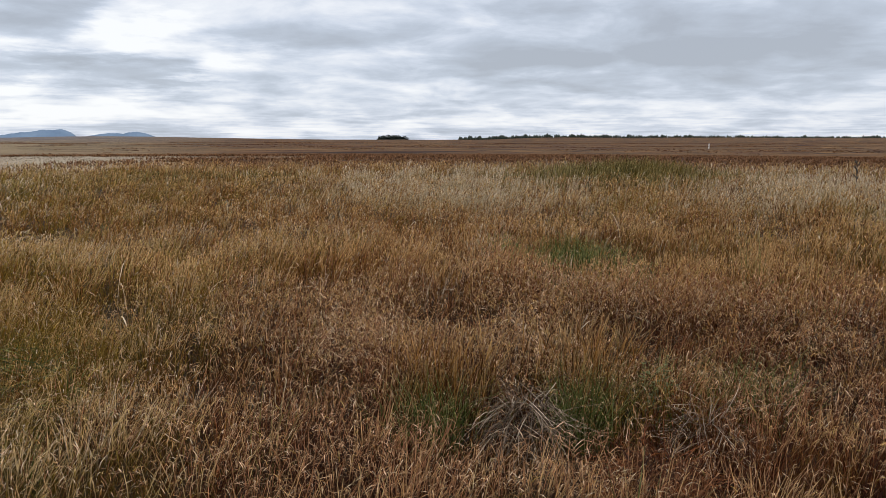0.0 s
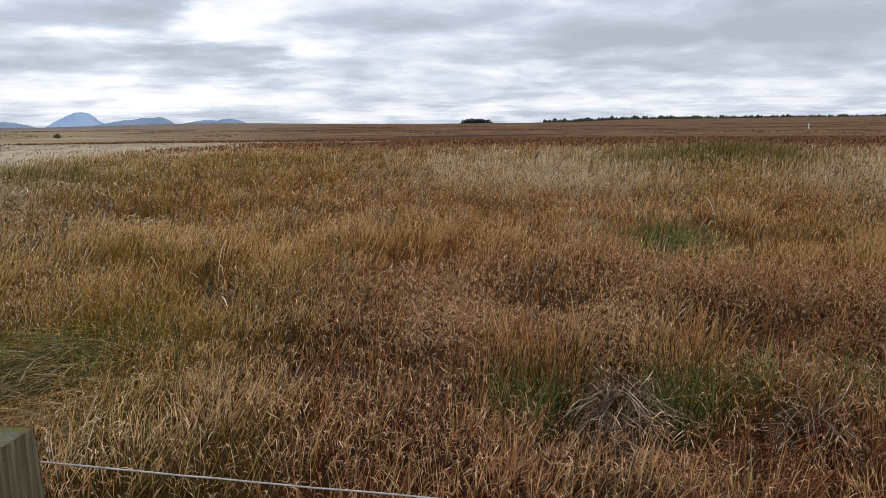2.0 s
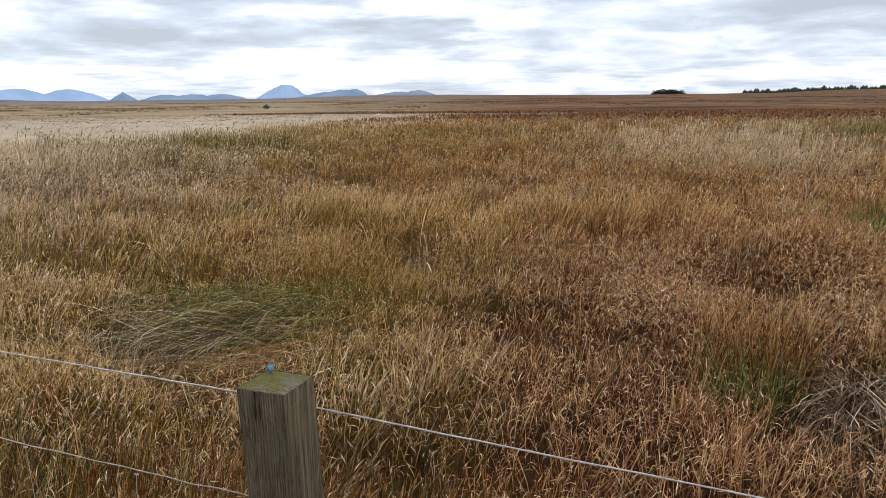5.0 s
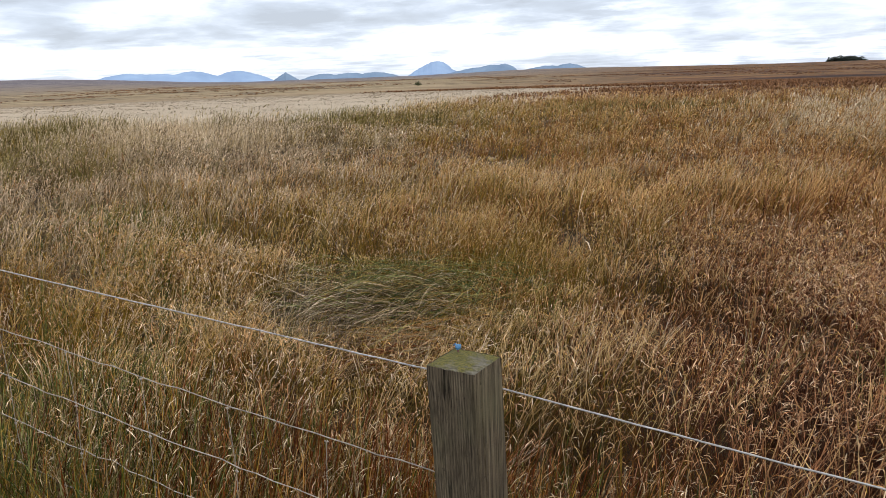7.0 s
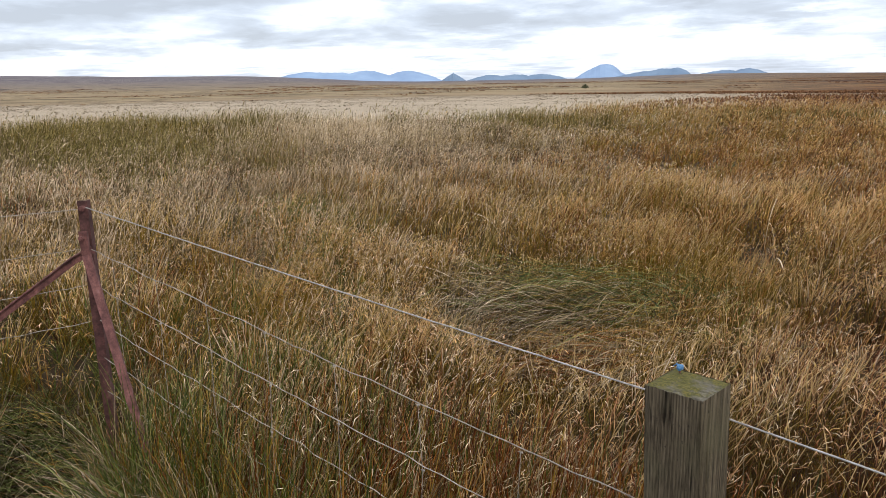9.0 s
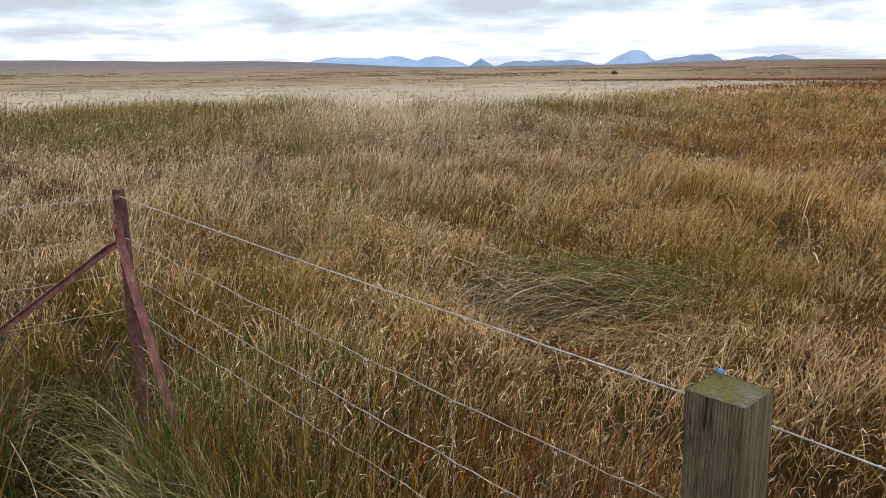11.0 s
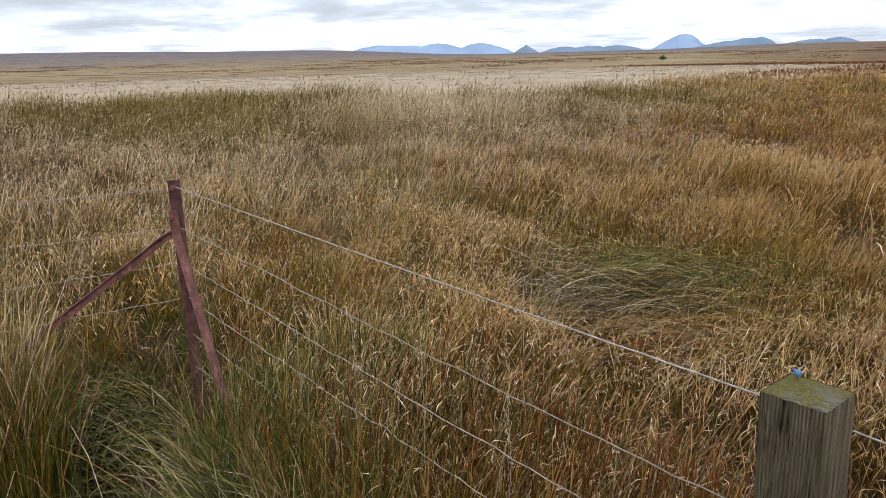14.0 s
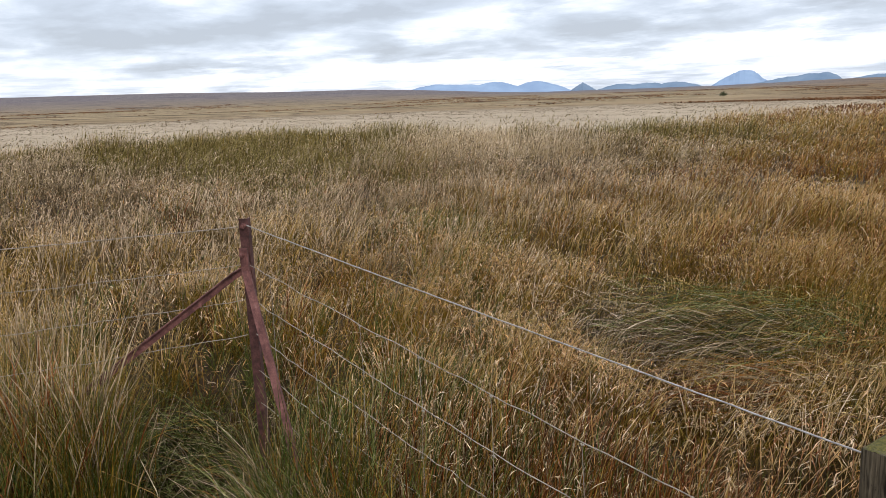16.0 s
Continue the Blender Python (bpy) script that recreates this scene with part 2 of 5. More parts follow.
def ground_material():
    k = Mat("peat_and_moor")
    c = k.coord("Object")
    fine = k.noise(c, 14, 6, 0.65)
    near = k.ramp(fine, [(0.3, (0.018, 0.011, 0.006)), (0.55, (0.038, 0.023, 0.010)), (0.75, (0.07, 0.046, 0.020))])
    # far moor in long strips of heather, grass and bog
    turned = k.coord("Object", (1, 1, 1), (0, 0, radians(-30)))
    far = k.n("ShaderNodeMapping", Scale=(0.0045, 0.014, 1))
    k.link(turned, far.inputs[0])
    far = far.outputs[0]
    strips = k.noise(far, 2.2, 7, 0.62, 0.4)
    moor = k.ramp(strips, [(0.36, (0.016, 0.006, 0.003)), (0.43, (0.062, 0.023, 0.008)), (0.48, (0.145, 0.070, 0.023)), (0.51, (0.020, 0.009, 0.005)), (0.57, (0.190, 0.098, 0.034)), (0.62, (0.032, 0.014, 0.006)), (0.70, (0.100, 0.053, 0.019))])
    speck = k.noise(k.coord("Object", (1, 1, 1)), 0.35, 6, 0.7)
    moor = k.mix(1.0, moor, k.ramp(speck, [(0.3, 0.7), (0.7, 1.3)]), "MULTIPLY")
    sep = k.n("ShaderNodeSeparateXYZ")
    k.link(c, sep.inputs[0])
    dist = k.math("SQRT", k.math("ADD", k.math("POWER", sep.outputs[0], 2.0), k.math("POWER", sep.outputs[1], 2.0)))
    away = k.n("ShaderNodeMapRange")
    away.inputs[1].default_value, away.inputs[2].default_value = 20, 60
    k.link(dist, away.inputs[0])
    tan = k.ramp(strips, [(0.36, (0.050, 0.032, 0.016)), (0.43, (0.180, 0.127, 0.068)), (0.49, (0.285, 0.210, 0.118)), (0.52, (0.060, 0.038, 0.019)), (0.56, (0.245, 0.175, 0.096)), (0.66, (0.140, 0.096, 0.050))])
    flat = k.n("ShaderNodeMapRange")
    flat.inputs[1].default_value, flat.inputs[2].default_value = 27, 33
    k.link(dist, flat.inputs[0])
    end = k.n("ShaderNodeMapRange")
    end.inputs[1].default_value, end.inputs[2].default_value, end.inputs[3].default_value, end.inputs[4].default_value = 96, 116, 1.0, 0.0
    k.link(dist, end.inputs[0])
    side = k.n("ShaderNodeMapRange")
    side.inputs[1].default_value, side.inputs[2].default_value = -0.28, -0.42
    k.link(k.math("DIVIDE", sep.outputs[0], dist), side.inputs[0])
    litter = k.math("MULTIPLY", k.math("MULTIPLY", flat.outputs[0], end.outputs[0]), side.outputs[0])
    west = k.n("ShaderNodeMapRange")
    west.inputs[1].default_value, west.inputs[2].default_value = -0.25, -0.55
    k.link(k.math("DIVIDE", sep.outputs[0], dist), west.inputs[0])
    moor = k.mix(west.outputs[0], moor, tan)
    # heather slopes to the west go grey-lilac with distance, as painted haze
    hazy_slopes = k.ramp(strips, [(0.36, (0.060, 0.049, 0.055)), (0.45, (0.135, 0.112, 0.115)), (0.50, (0.070, 0.056, 0.060)), (0.55, (0.195, 0.163, 0.148)), (0.60, (0.085, 0.070, 0.073)), (0.70, (0.155, 0.130, 0.124))])
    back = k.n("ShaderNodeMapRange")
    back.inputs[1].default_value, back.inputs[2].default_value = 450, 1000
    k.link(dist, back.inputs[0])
    moor = k.mix(k.math("MULTIPLY", back.outputs[0], west.outputs[0]), moor, hazy_slopes)
    # dark heather along the crest of the far rise
    crest = k.n("ShaderNodeMapRange")
    crest.inputs[1].default_value, crest.inputs[2].default_value = 1380, 1470
    k.link(dist, crest.inputs[0])
    patchy = k.ramp(k.noise(k.coord("Object", (0.004, 0.004, 0.004)), 2.0, 4, 0.6), [(0.38, 0.25), (0.60, 0.85)])
    moor = k.mix(k.math("MULTIPLY", crest.outputs[0], patchy), moor, (0.030, 0.024, 0.024))
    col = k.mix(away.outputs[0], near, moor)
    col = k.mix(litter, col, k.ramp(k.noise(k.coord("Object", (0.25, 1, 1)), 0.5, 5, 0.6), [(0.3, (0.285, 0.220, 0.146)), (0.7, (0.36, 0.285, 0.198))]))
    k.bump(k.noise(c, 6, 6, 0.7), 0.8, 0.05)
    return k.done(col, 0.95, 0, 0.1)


def plain_material(name, stops, scale, rough=0.8, metal=0.0, bump=0.4, stretch=(1, 1, 1), dist=0.004, spec=0.3):
    k = Mat(name)
    c = k.coord("Object", stretch)
    n = k.noise(c, scale, 8, 0.62)
    k.bump(n, bump, dist)
    return k.done(k.ramp(n, stops), rough, metal, spec)


M_GROUND = ground_material()
M_WIRE = plain_material("galvanised_wire", [(0.3, (0.18, 0.165, 0.145)), (0.7, (0.44, 0.41, 0.37))], 60, 0.65, 0.05)
M_NET = plain_material("dull_wire", [(0.3, (0.15, 0.125, 0.10)), (0.7, (0.40, 0.345, 0.28))], 45, 0.65, 0.1)
M_TWINE = plain_material("blue_twine", [(0.3, (0.03, 0.10, 0.21)), (0.7, (0.12, 0.27, 0.43))], 400, 0.6)
M_PINE = plain_material("pine_needles", [(0.3, (0.012, 0.018, 0.012)), (0.7, (0.035, 0.045, 0.028))], 0.5, 0.9)
M_BARK = plain_material("bark", [(0.3, (0.04, 0.03, 0.025)), (0.7, (0.10, 0.08, 0.06))], 8, 0.9)
M_BUSH = plain_material("gorse_leaf", [(0.3, (0.03, 0.035, 0.014)), (0.7, (0.07, 0.075, 0.03))], 6, 0.9)
M_WEED = plain_material("weed_leaf", [(0.3, (0.08, 0.090, 0.028)), (0.7, (0.19, 0.19, 0.07))], 40, 0.7)
M_WHITE = plain_material("white_paint", [(0.3, (0.62, 0.62, 0.60)), (0.7, (0.80, 0.80, 0.78))], 3, 0.6)


def rust_material(name, shade):
    k = Mat(name)
    c = k.coord("Object")
    a = k.noise(c, 22, 8, 0.65)
    b = k.noise(c, 160, 4, 0.7)
    col = k.ramp(a, [(0.28, (0.034, 0.017, 0.016)), (0.45, (0.100, 0.040, 0.034)), (0.6, (0.165, 0.068, 0.058)), (0.75, (0.25, 0.14, 0.12))])
    col = k.mix(1.0, col, k.ramp(b, [(0.3, 0.7 * shade), (0.7, 1.2 * shade)]), "MULTIPLY")
    k.bump(b, 0.5, 0.002)
    return k.done(col, 0.75, 0.1, 0.3)


def wood_material():
    k = Mat("weathered_wood")
    c = k.coord("Object")
    sep = k.n("ShaderNodeSeparateXYZ")
    k.link(c, sep.inputs[0])
    # growth rings stand out as upright ridges, with dirt between them
    wander = k.noise(k.coord("Object", (1, 1, 0.10)), 26, 3, 0.5)
    across = k.math("ADD", k.math("MULTIPLY", k.math("ADD", sep.outputs[0], k.math("MULTIPLY", sep.outputs[1], 0.35)), 980.0), k.math("MULTIPLY", wander, 13.0))
    ridge = k.math("ADD", k.math("MULTIPLY", k.math("SINE", across), 0.5), 0.5)
    grain = k.noise(k.coord("Object", (1, 1, 0.03)), 420, 3, 0.6)
    worn = k.ramp(k.noise(k.coord("Object", (1, 1, 0.22)), 22, 4, 0.6), [(0.36, 0.04), (0.64, 0.34)])
    relief = k.math("ADD", k.math("MULTIPLY", ridge, worn), k.math("MULTIPLY", grain, 0.86))
    split = k.ramp(k.noise(k.coord("Object", (1, 1, 0.018)), 105, 2, 0.5), [(0.31, 1.0), (0.37, 0.0)])
    relief = k.math("SUBTRACT", relief, k.math("MULTIPLY", split, 0.30))
    col = k.ramp(relief, [(0.22, (0.016, 0.012, 0.008)), (0.42, (0.062, 0.049, 0.033)), (0.62, (0.112, 0.090, 0.062)), (0.85, (0.19, 0.158, 0.115))])
    broad = k.noise(k.coord("Object", (1, 1, 0.3)), 16, 5, 0.6)
    col = k.mix(1.0, col, k.ramp(broad, [(0.3, (0.72, 0.68, 0.60)), (0.68, (1.2, 1.16, 1.08))]), "MULTIPLY")
    spots = k.noise(k.coord("Object", (1, 1, 0.6)), 120, 3, 0.6)
    col = k.mix(k.ramp(spots, [(0.66, 0.0), (0.72, 0.7)]), col, (0.02, 0.016, 0.012))
    green = k.noise(c, 9, 4)
    col = k.mix(k.ramp(green, [(0.45, 0.0), (0.75, 0.3)]), col, (0.15, 0.14, 0.075))
    k.bump(relief, 0.9, 0.003)
    return k.done(col, 0.9, 0, 0.15)


def moss_material():
    k = Mat("mossy_wood_end")
    c = k.coord("Object")
    a = k.noise(c, 30, 6, 0.65)
    b = k.noise(c, 220, 3, 0.7)
    sep = k.n("ShaderNodeSeparateXYZ")
    k.link(c, sep.inputs[0])
    # moss grows thickest towards the far corner; the near edges stay bare
    thick = k.math("ADD", a, k.math("MULTIPLY", k.math("SUBTRACT", sep.outputs[1], k.math("MULTIPLY", sep.outputs[0], 0.4)), 1.6))
    bare = k.ramp(k.noise(k.coord("Object", (0.25, 1, 1)), 160, 4, 0.6), [(0.35, (0.062, 0.053, 0.038)), (0.65, (0.15, 0.132, 0.098))])
    moss = k.ramp(b, [(0.30, (0.045, 0.042, 0.014)), (0.55, (0.098, 0.086, 0.024)), (0.75, (0.19, 0.14, 0.030))])
    col = k.mix(k.ramp(thick, [(0.38, 0.0), (0.54, 0.95)]), bare, moss)
    k.bump(b, 0.9, 0.003)
    return k.done(col, 0.95, 0, 0.1)


def hazy_hill_material(name, low, high):
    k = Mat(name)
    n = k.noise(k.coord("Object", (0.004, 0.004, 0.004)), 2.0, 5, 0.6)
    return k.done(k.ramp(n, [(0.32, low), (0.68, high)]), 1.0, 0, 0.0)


M_RUST = rust_material("rusty_red_iron", 1.15)
M_RUST_DARK = rust_material("brown_rusted_iron", 0.68)
M_WOOD = wood_material()
M_MOSS = moss_material()
# the blue of distance haze is painted into both mountain colours
M_FAR = hazy_hill_material("hazy_far_mountain", (0.20, 0.27, 0.38), (0.25, 0.33, 0.44))
M_NEARER = hazy_hill_material("hazy_nearer_mountain", (0.135, 0.185, 0.25), (0.18, 0.235, 0.30))

# ---- shape helpers ----


def ob_from(name, bm, material, smooth=False):
    me = bpy.data.meshes.new(name)
    bm.to_mesh(me)
    bm.free()
    me.materials.append(material)
    if smooth:
        for p in me.polygons:
            p.use_smooth = True
    return new(name, me)


def part(name, bm, material, parent, label="", smooth=False):
    ob = ob_from(name, bm, material, smooth)
    ob.parent = parent
    if label:
        tagged(ob, label)
    return ob


def from_arrays(name, verts, quads, material, uv=None, smooth=False):
    """A mesh object of quads from arrays."""
    me = bpy.data.meshes.new(name)
    me.vertices.add(len(verts))
    me.vertices.foreach_set("co", np.ascontiguousarray(verts, np.float32).ravel())
    me.loops.add(quads.size)
    me.loops.foreach_set("vertex_index", np.ascontiguousarray(quads, np.int32).ravel())
    me.polygons.add(len(quads))
    me.polygons.foreach_set("loop_start", np.arange(0, quads.size, 4, dtype=np.int32))
    me.polygons.foreach_set("loop_total", np.full(len(quads), 4, np.int32))
    if smooth:
        me.polygons.foreach_set("use_smooth", np.ones(len(quads), bool))
    if uv is not None:
        layer = me.uv_layers.new(name="blade")
        layer.data.foreach_set("uv", np.ascontiguousarray(uv[quads.ravel()], np.float32).ravel())
    me.materials.append(material)
    me.update(calc_edges=True)
    return new(name, me)


def tube(bm, points, radius, sides=6, caps=True):
    """A round bar along points, with a radius for all or for each."""
    rings = []
    pts = [Vector(p) for p in points]
    for i, p in enumerate(pts):
        d = (pts[min(i + 1, len(pts) - 1)] - pts[max(i - 1, 0)]).normalized()
        a = d.orthogonal().normalized() if abs(d.z) > 0.9 else d.cross(Vector((0, 0, 1))).normalized()
        b = d.cross(a)
        r = radius if isinstance(radius, (int, float)) else radius[i]
        rings.append([bm.verts.new(p + (a * math.cos(t) + b * math.sin(t)) * r) for t in (2 * math.pi * k / sides for k in range(sides))])
    for r0, r1 in zip(rings, rings[1:]):
        for k in range(sides):
            bm.faces.new((r0[k], r0[(k + 1) % sides], r1[(k + 1) % sides], r1[k]))
    if caps:
        bm.faces.new(rings[0][::-1])
        bm.faces.new(rings[-1])


def extrude_profile(bm, profile, path, side, up_hint):
    """A bar with a flat profile [(a, b)] swept along path; a runs along side, b along side x way."""
    rings = []
    pts = [Vector(p) for p in path]
    for i, p in enumerate(pts):
        d = (pts[min(i + 1, len(pts) - 1)] - pts[max(i - 1, 0)]).normalized()
        a = (Vector(side) - d * d.dot(Vector(side))).normalized()
        b = d.cross(a) * up_hint
        rings.append([bm.verts.new(p + a * u + b * v) for u, v in profile])
    n = len(profile)
    for r0, r1 in zip(rings, rings[1:]):
        for k in range(n):
            bm.faces.new((r0[k], r0[(k + 1) % n], r1[(k + 1) % n], r1[k]))
    bm.faces.new(rings[0][::-1])
    bm.faces.new(rings[-1])
    bmesh.ops.recalc_face_normals(bm, faces=bm.faces)


# ---- the ground ----
POST = Vector((-0.342, 1.796, 0))
IRON = Vector((-2.69, 1.635, 0))


def smooth01(x, a, b):
    t = np.clip((x - a) / (b - a), 0, 1)
    return t * t * (3 - 2 * t)


def lumps(x, y, f, seed):
    """Smooth cheap noise, about -1 to 1, for arrays."""
    v = np.zeros_like(x)
    rng = np.random.RandomState(seed)
    for k in range(6):
        a = rng.uniform(0, 2 * math.pi)
        q = f * (0.6 + 0.28 * k)
        v = v + np.sin((x * math.cos(a) + y * math.sin(a)) * q + rng.uniform(0, 6.28)) / (1 + 0.25 * k)
    return v / 3.0


def height(x, y):
    """The ground's height."""
    r = np.hypot(x, y)
    az = np.degrees(np.arctan2(x, y))
    near = 0.05 * lumps(x, y, 2.2, 5) + 0.05 * lumps(x, y, 0.7, 6)
    near = near * smooth01(r, 1.2, 4.0) * (1 - smooth01(r, 60, 200))
    near = near - 0.62 * np.exp(-((x + 3.08) / 0.62) ** 2 - ((y - 1.44) / 0.30) ** 2)
    near = near + 0.14 * np.exp(-((x - 7.2) / 2.4) ** 2 - ((y - 27.5) / 2.0) ** 2)
    dip = -1.0 * smooth01(r, 40, 160)
    left = (0.80 - 0.20 * np.exp(-((az + 62) / 8.0) ** 2)) * smooth01(-az, 46, 62) * (1 - smooth01(np.abs(az), 100, 150))
    rise = left + 0.20 * np.exp(-((az + 23) / 8.0) ** 2) + 0.17 * smooth01(az, 2, 9) + 0.02 * lumps(az, az * 0, 0.9, 8)
    rise = rise + 0.2 * smooth01(np.abs(az), 85, 120)
    ridge = (1.2 + np.tan(np.radians(rise)) * 1500 + 1.0) * smooth01(r, 500, 1500)
    rolls = 0.8 * lumps(x, y, 0.022, 9) * smooth01(r, 80, 260) * (1 - smooth01(r, 500, 1200))
    beyond = -9.0 * smooth01(r, 1550, 2400)
    return near + dip + ridge + rolls + beyond


def build_ground():
    az = np.radians(np.linspace(0, 360, 361)[:-1])
    rr = np.concatenate([[0.02], np.geomspace(0.4, 4600, 150)])
    A, R = np.meshgrid(az, rr)
    x, y = R * np.sin(A), R * np.cos(A)
    v = np.stack([x, y, height(x, y)], -1).reshape(-1, 3)
    n = len(az)
    i, j = np.meshgrid(np.arange(len(rr) - 1), np.arange(n), indexing="ij")
    q = np.stack([i * n + j, (i + 1) * n + j, (i + 1) * n + (j + 1) % n, i * n + (j + 1) % n], -1).reshape(-1, 4)
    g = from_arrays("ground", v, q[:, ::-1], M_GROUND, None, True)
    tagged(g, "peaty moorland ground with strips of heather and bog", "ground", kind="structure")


build_ground()

# ---- distant hills ----


def hill(name, az0, az1, dist, deep, shape, material, label):
    """A mountain between two bearings; shape(u) gives its height in degrees over the horizon."""
    nu, nv = 90, 16
    u, w = np.meshgrid(np.linspace(0, 1, nu), np.linspace(-1, 1, nv))
    a = np.radians(az0 + (az1 - az0) * u)
    d = dist + deep * w
    crest = np.vectorize(shape)(u)
    bell = np.clip(1 - np.abs(w), 0, 1) ** 0.8
    fold = 1 + 0.03 * lumps(a * 260, w * 6, 1.0, len(name) + int(abs(az0)))
    z = np.tan(np.radians(crest)) * dist * np.clip(bell * np.where(np.abs(w) > 0.05, fold, 1), 0, 1) + 1.6 - 26 * (1 - bell)
    v = np.stack([d * np.sin(a), d * np.cos(a), z], -1).reshape(-1, 3)
    i, j = np.meshgrid(np.arange(nv - 1), np.arange(nu - 1), indexing="ij")
    q = np.stack([i * nu + j, i * nu + j + 1, (i + 1) * nu + j + 1, (i + 1) * nu + j], -1).reshape(-1, 4)
    h = from_arrays(name, v, q, material, None, True)
    tagged(h, label, "mountain", kind="structure")


def bumps(*peaks):
    """The greatest of several humps (centre, half width, height, sharpness)."""
    def f(u):
        best = -0.35
        for c, w, h, s in peaks:
            k = max(0.0, 1 - (abs(u - c) / w) ** s)
            best = max(best, h * k - 0.12 * (1 - k))
        return best + 0.012 * math.sin(u * 71) + 0.008 * math.sin(u * 163 + 1)
    return f


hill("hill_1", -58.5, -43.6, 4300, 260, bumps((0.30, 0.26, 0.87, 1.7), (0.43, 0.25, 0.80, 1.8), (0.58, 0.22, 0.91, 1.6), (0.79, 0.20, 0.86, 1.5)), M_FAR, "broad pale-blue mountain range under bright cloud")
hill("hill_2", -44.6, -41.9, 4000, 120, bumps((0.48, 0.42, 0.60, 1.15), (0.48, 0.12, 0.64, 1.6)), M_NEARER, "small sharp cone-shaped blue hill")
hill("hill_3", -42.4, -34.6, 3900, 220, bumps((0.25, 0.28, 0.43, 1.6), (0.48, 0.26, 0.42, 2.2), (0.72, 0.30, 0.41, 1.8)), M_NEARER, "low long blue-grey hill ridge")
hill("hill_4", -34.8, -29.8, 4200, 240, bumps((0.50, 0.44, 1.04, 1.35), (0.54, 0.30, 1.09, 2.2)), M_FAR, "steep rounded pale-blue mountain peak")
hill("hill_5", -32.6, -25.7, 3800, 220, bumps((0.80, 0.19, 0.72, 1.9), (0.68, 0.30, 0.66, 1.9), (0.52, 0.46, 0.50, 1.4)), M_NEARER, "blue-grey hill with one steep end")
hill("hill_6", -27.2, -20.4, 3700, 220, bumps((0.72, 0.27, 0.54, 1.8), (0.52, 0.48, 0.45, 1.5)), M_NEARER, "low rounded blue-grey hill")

# ---- trees far off ----


def conifer(name, tall, seed):
    rng = random.Random(seed)
    tree = new(name)
    bm = bmesh.new()
    tube(bm, [(0, 0, -0.5), (0.05, 0, tall * 0.5), (0, 0.05, tall * 0.92)], [tall * 0.03, tall * 0.018, 0.03], 6)
    part("trunk", bm, M_BARK, tree)
    bm = bmesh.new()
    for k in range(150):
        h = rng.uniform(0.12, 1.0)
        reach = tall * 0.30 * (1.04 - h) ** 0.6 * rng.uniform(0.5, 1.1)
        a = rng.uniform(0, 6.283)
        base = Vector((0, 0, tall * h))
        tip = Vector((math.cos(a) * reach, math.sin(a) * reach, tall * h - reach * 0.25 + rng.uniform(-.2, .4)))
        side = Vector((-math.sin(a), math.cos(a), 0)) * (0.25 * reach + 0.25)
        mid = base.lerp(tip, 0.6)
        up = Vector((0, 0, 0.25 + 0.12 * reach))
        vs = [bm.verts.new(p) for p in (base, mid + side, tip, mid - side, mid + up)]
        for f in ((0, 1, 4), (1, 2, 4), (2, 3, 4), (3, 0, 4)):
            bm.faces.new([vs[i] for i in f])
    part("crown", bm, M_PINE, tree)
    return tagged(tree, "dark green conifer in a small copse", "tree", "copse of conifers")


def at_bearing(az, d):
    x, y = d * math.sin(radians(az)), d * math.cos(radians(az))
    return x, y, float(height(np.array([x]), np.array([y]))[0])


rng = random.Random(11)
first = [conifer("conifer_tree", 11.0, 1), conifer("conifer_tree", 9.0, 2)]
for k in range(13):
    az = -4.88 + 1.90 * (k + rng.uniform(-0.3, 0.3)) / 12
    sz = rng.uniform(0.75, 1.1) * (0.7 + 0.5 * math.sin(math.pi * (k + 2) / 16))
    x, y, z = at_bearing(az, 1480 + rng.uniform(-12, 12))
    m = Matrix.Translation((x, y, z - 1.0)) @ Matrix.Rotation(rng.uniform(0, 6), 4, "Z") @ Matrix.Diagonal((sz * 2.3, sz * 2.3, sz * 0.95, 1))
    if k < 2:
        first[k].matrix_basis = m
    else:
        copy_thing(first[k % 2], m)


def build_wood():
    """The long plantation on the skyline."""
    rng = np.random.RandomState(4)
    bm_v, bm_q = [], []
    n = 2000
    az = np.sort(1.25 + 33 * rng.rand(n) ** 1.1)
    for a in az:
        x, y, z = at_bearing(a, 1480 + rng.uniform(-20, 25))
        tall = (2.2 + 4.4 * rng.rand() ** 2.2) * (0.95 + 0.3 * math.sin(a * 5.3) * math.sin(a * 2.1 + 1)) * (1.18 - 0.5 * min(1.0, max(0.0, (a - 6) / 18)))
        wide = tall * rng.uniform(0.3, 0.6)
        k = len(bm_v)
        t0 = rng.uniform(0, 6)
        for h, f in ((-0.15, 0.7), (0.25, 1.0), (0.62, 0.55), (1.0, 0.04)):
            for s in range(5):
                t = t0 + s * 1.2566
                q = wide * f * rng.uniform(0.7, 1.2)
                bm_v.append((x + math.cos(t) * q, y + math.sin(t) * q, z + tall * h))
        for lv in range(3):
            for s in range(5):
                bm_q.append((k + lv * 5 + s, k + lv * 5 + (s + 1) % 5, k + (lv + 1) * 5 + (s + 1) % 5, k + (lv + 1) * 5 + s))
    w = from_arrays("plantation", np.array(bm_v), np.array(bm_q), M_PINE)
    tagged(w, "dark conifer plantation along the skyline of the moor", "forest", kind="stuff")


build_wood()


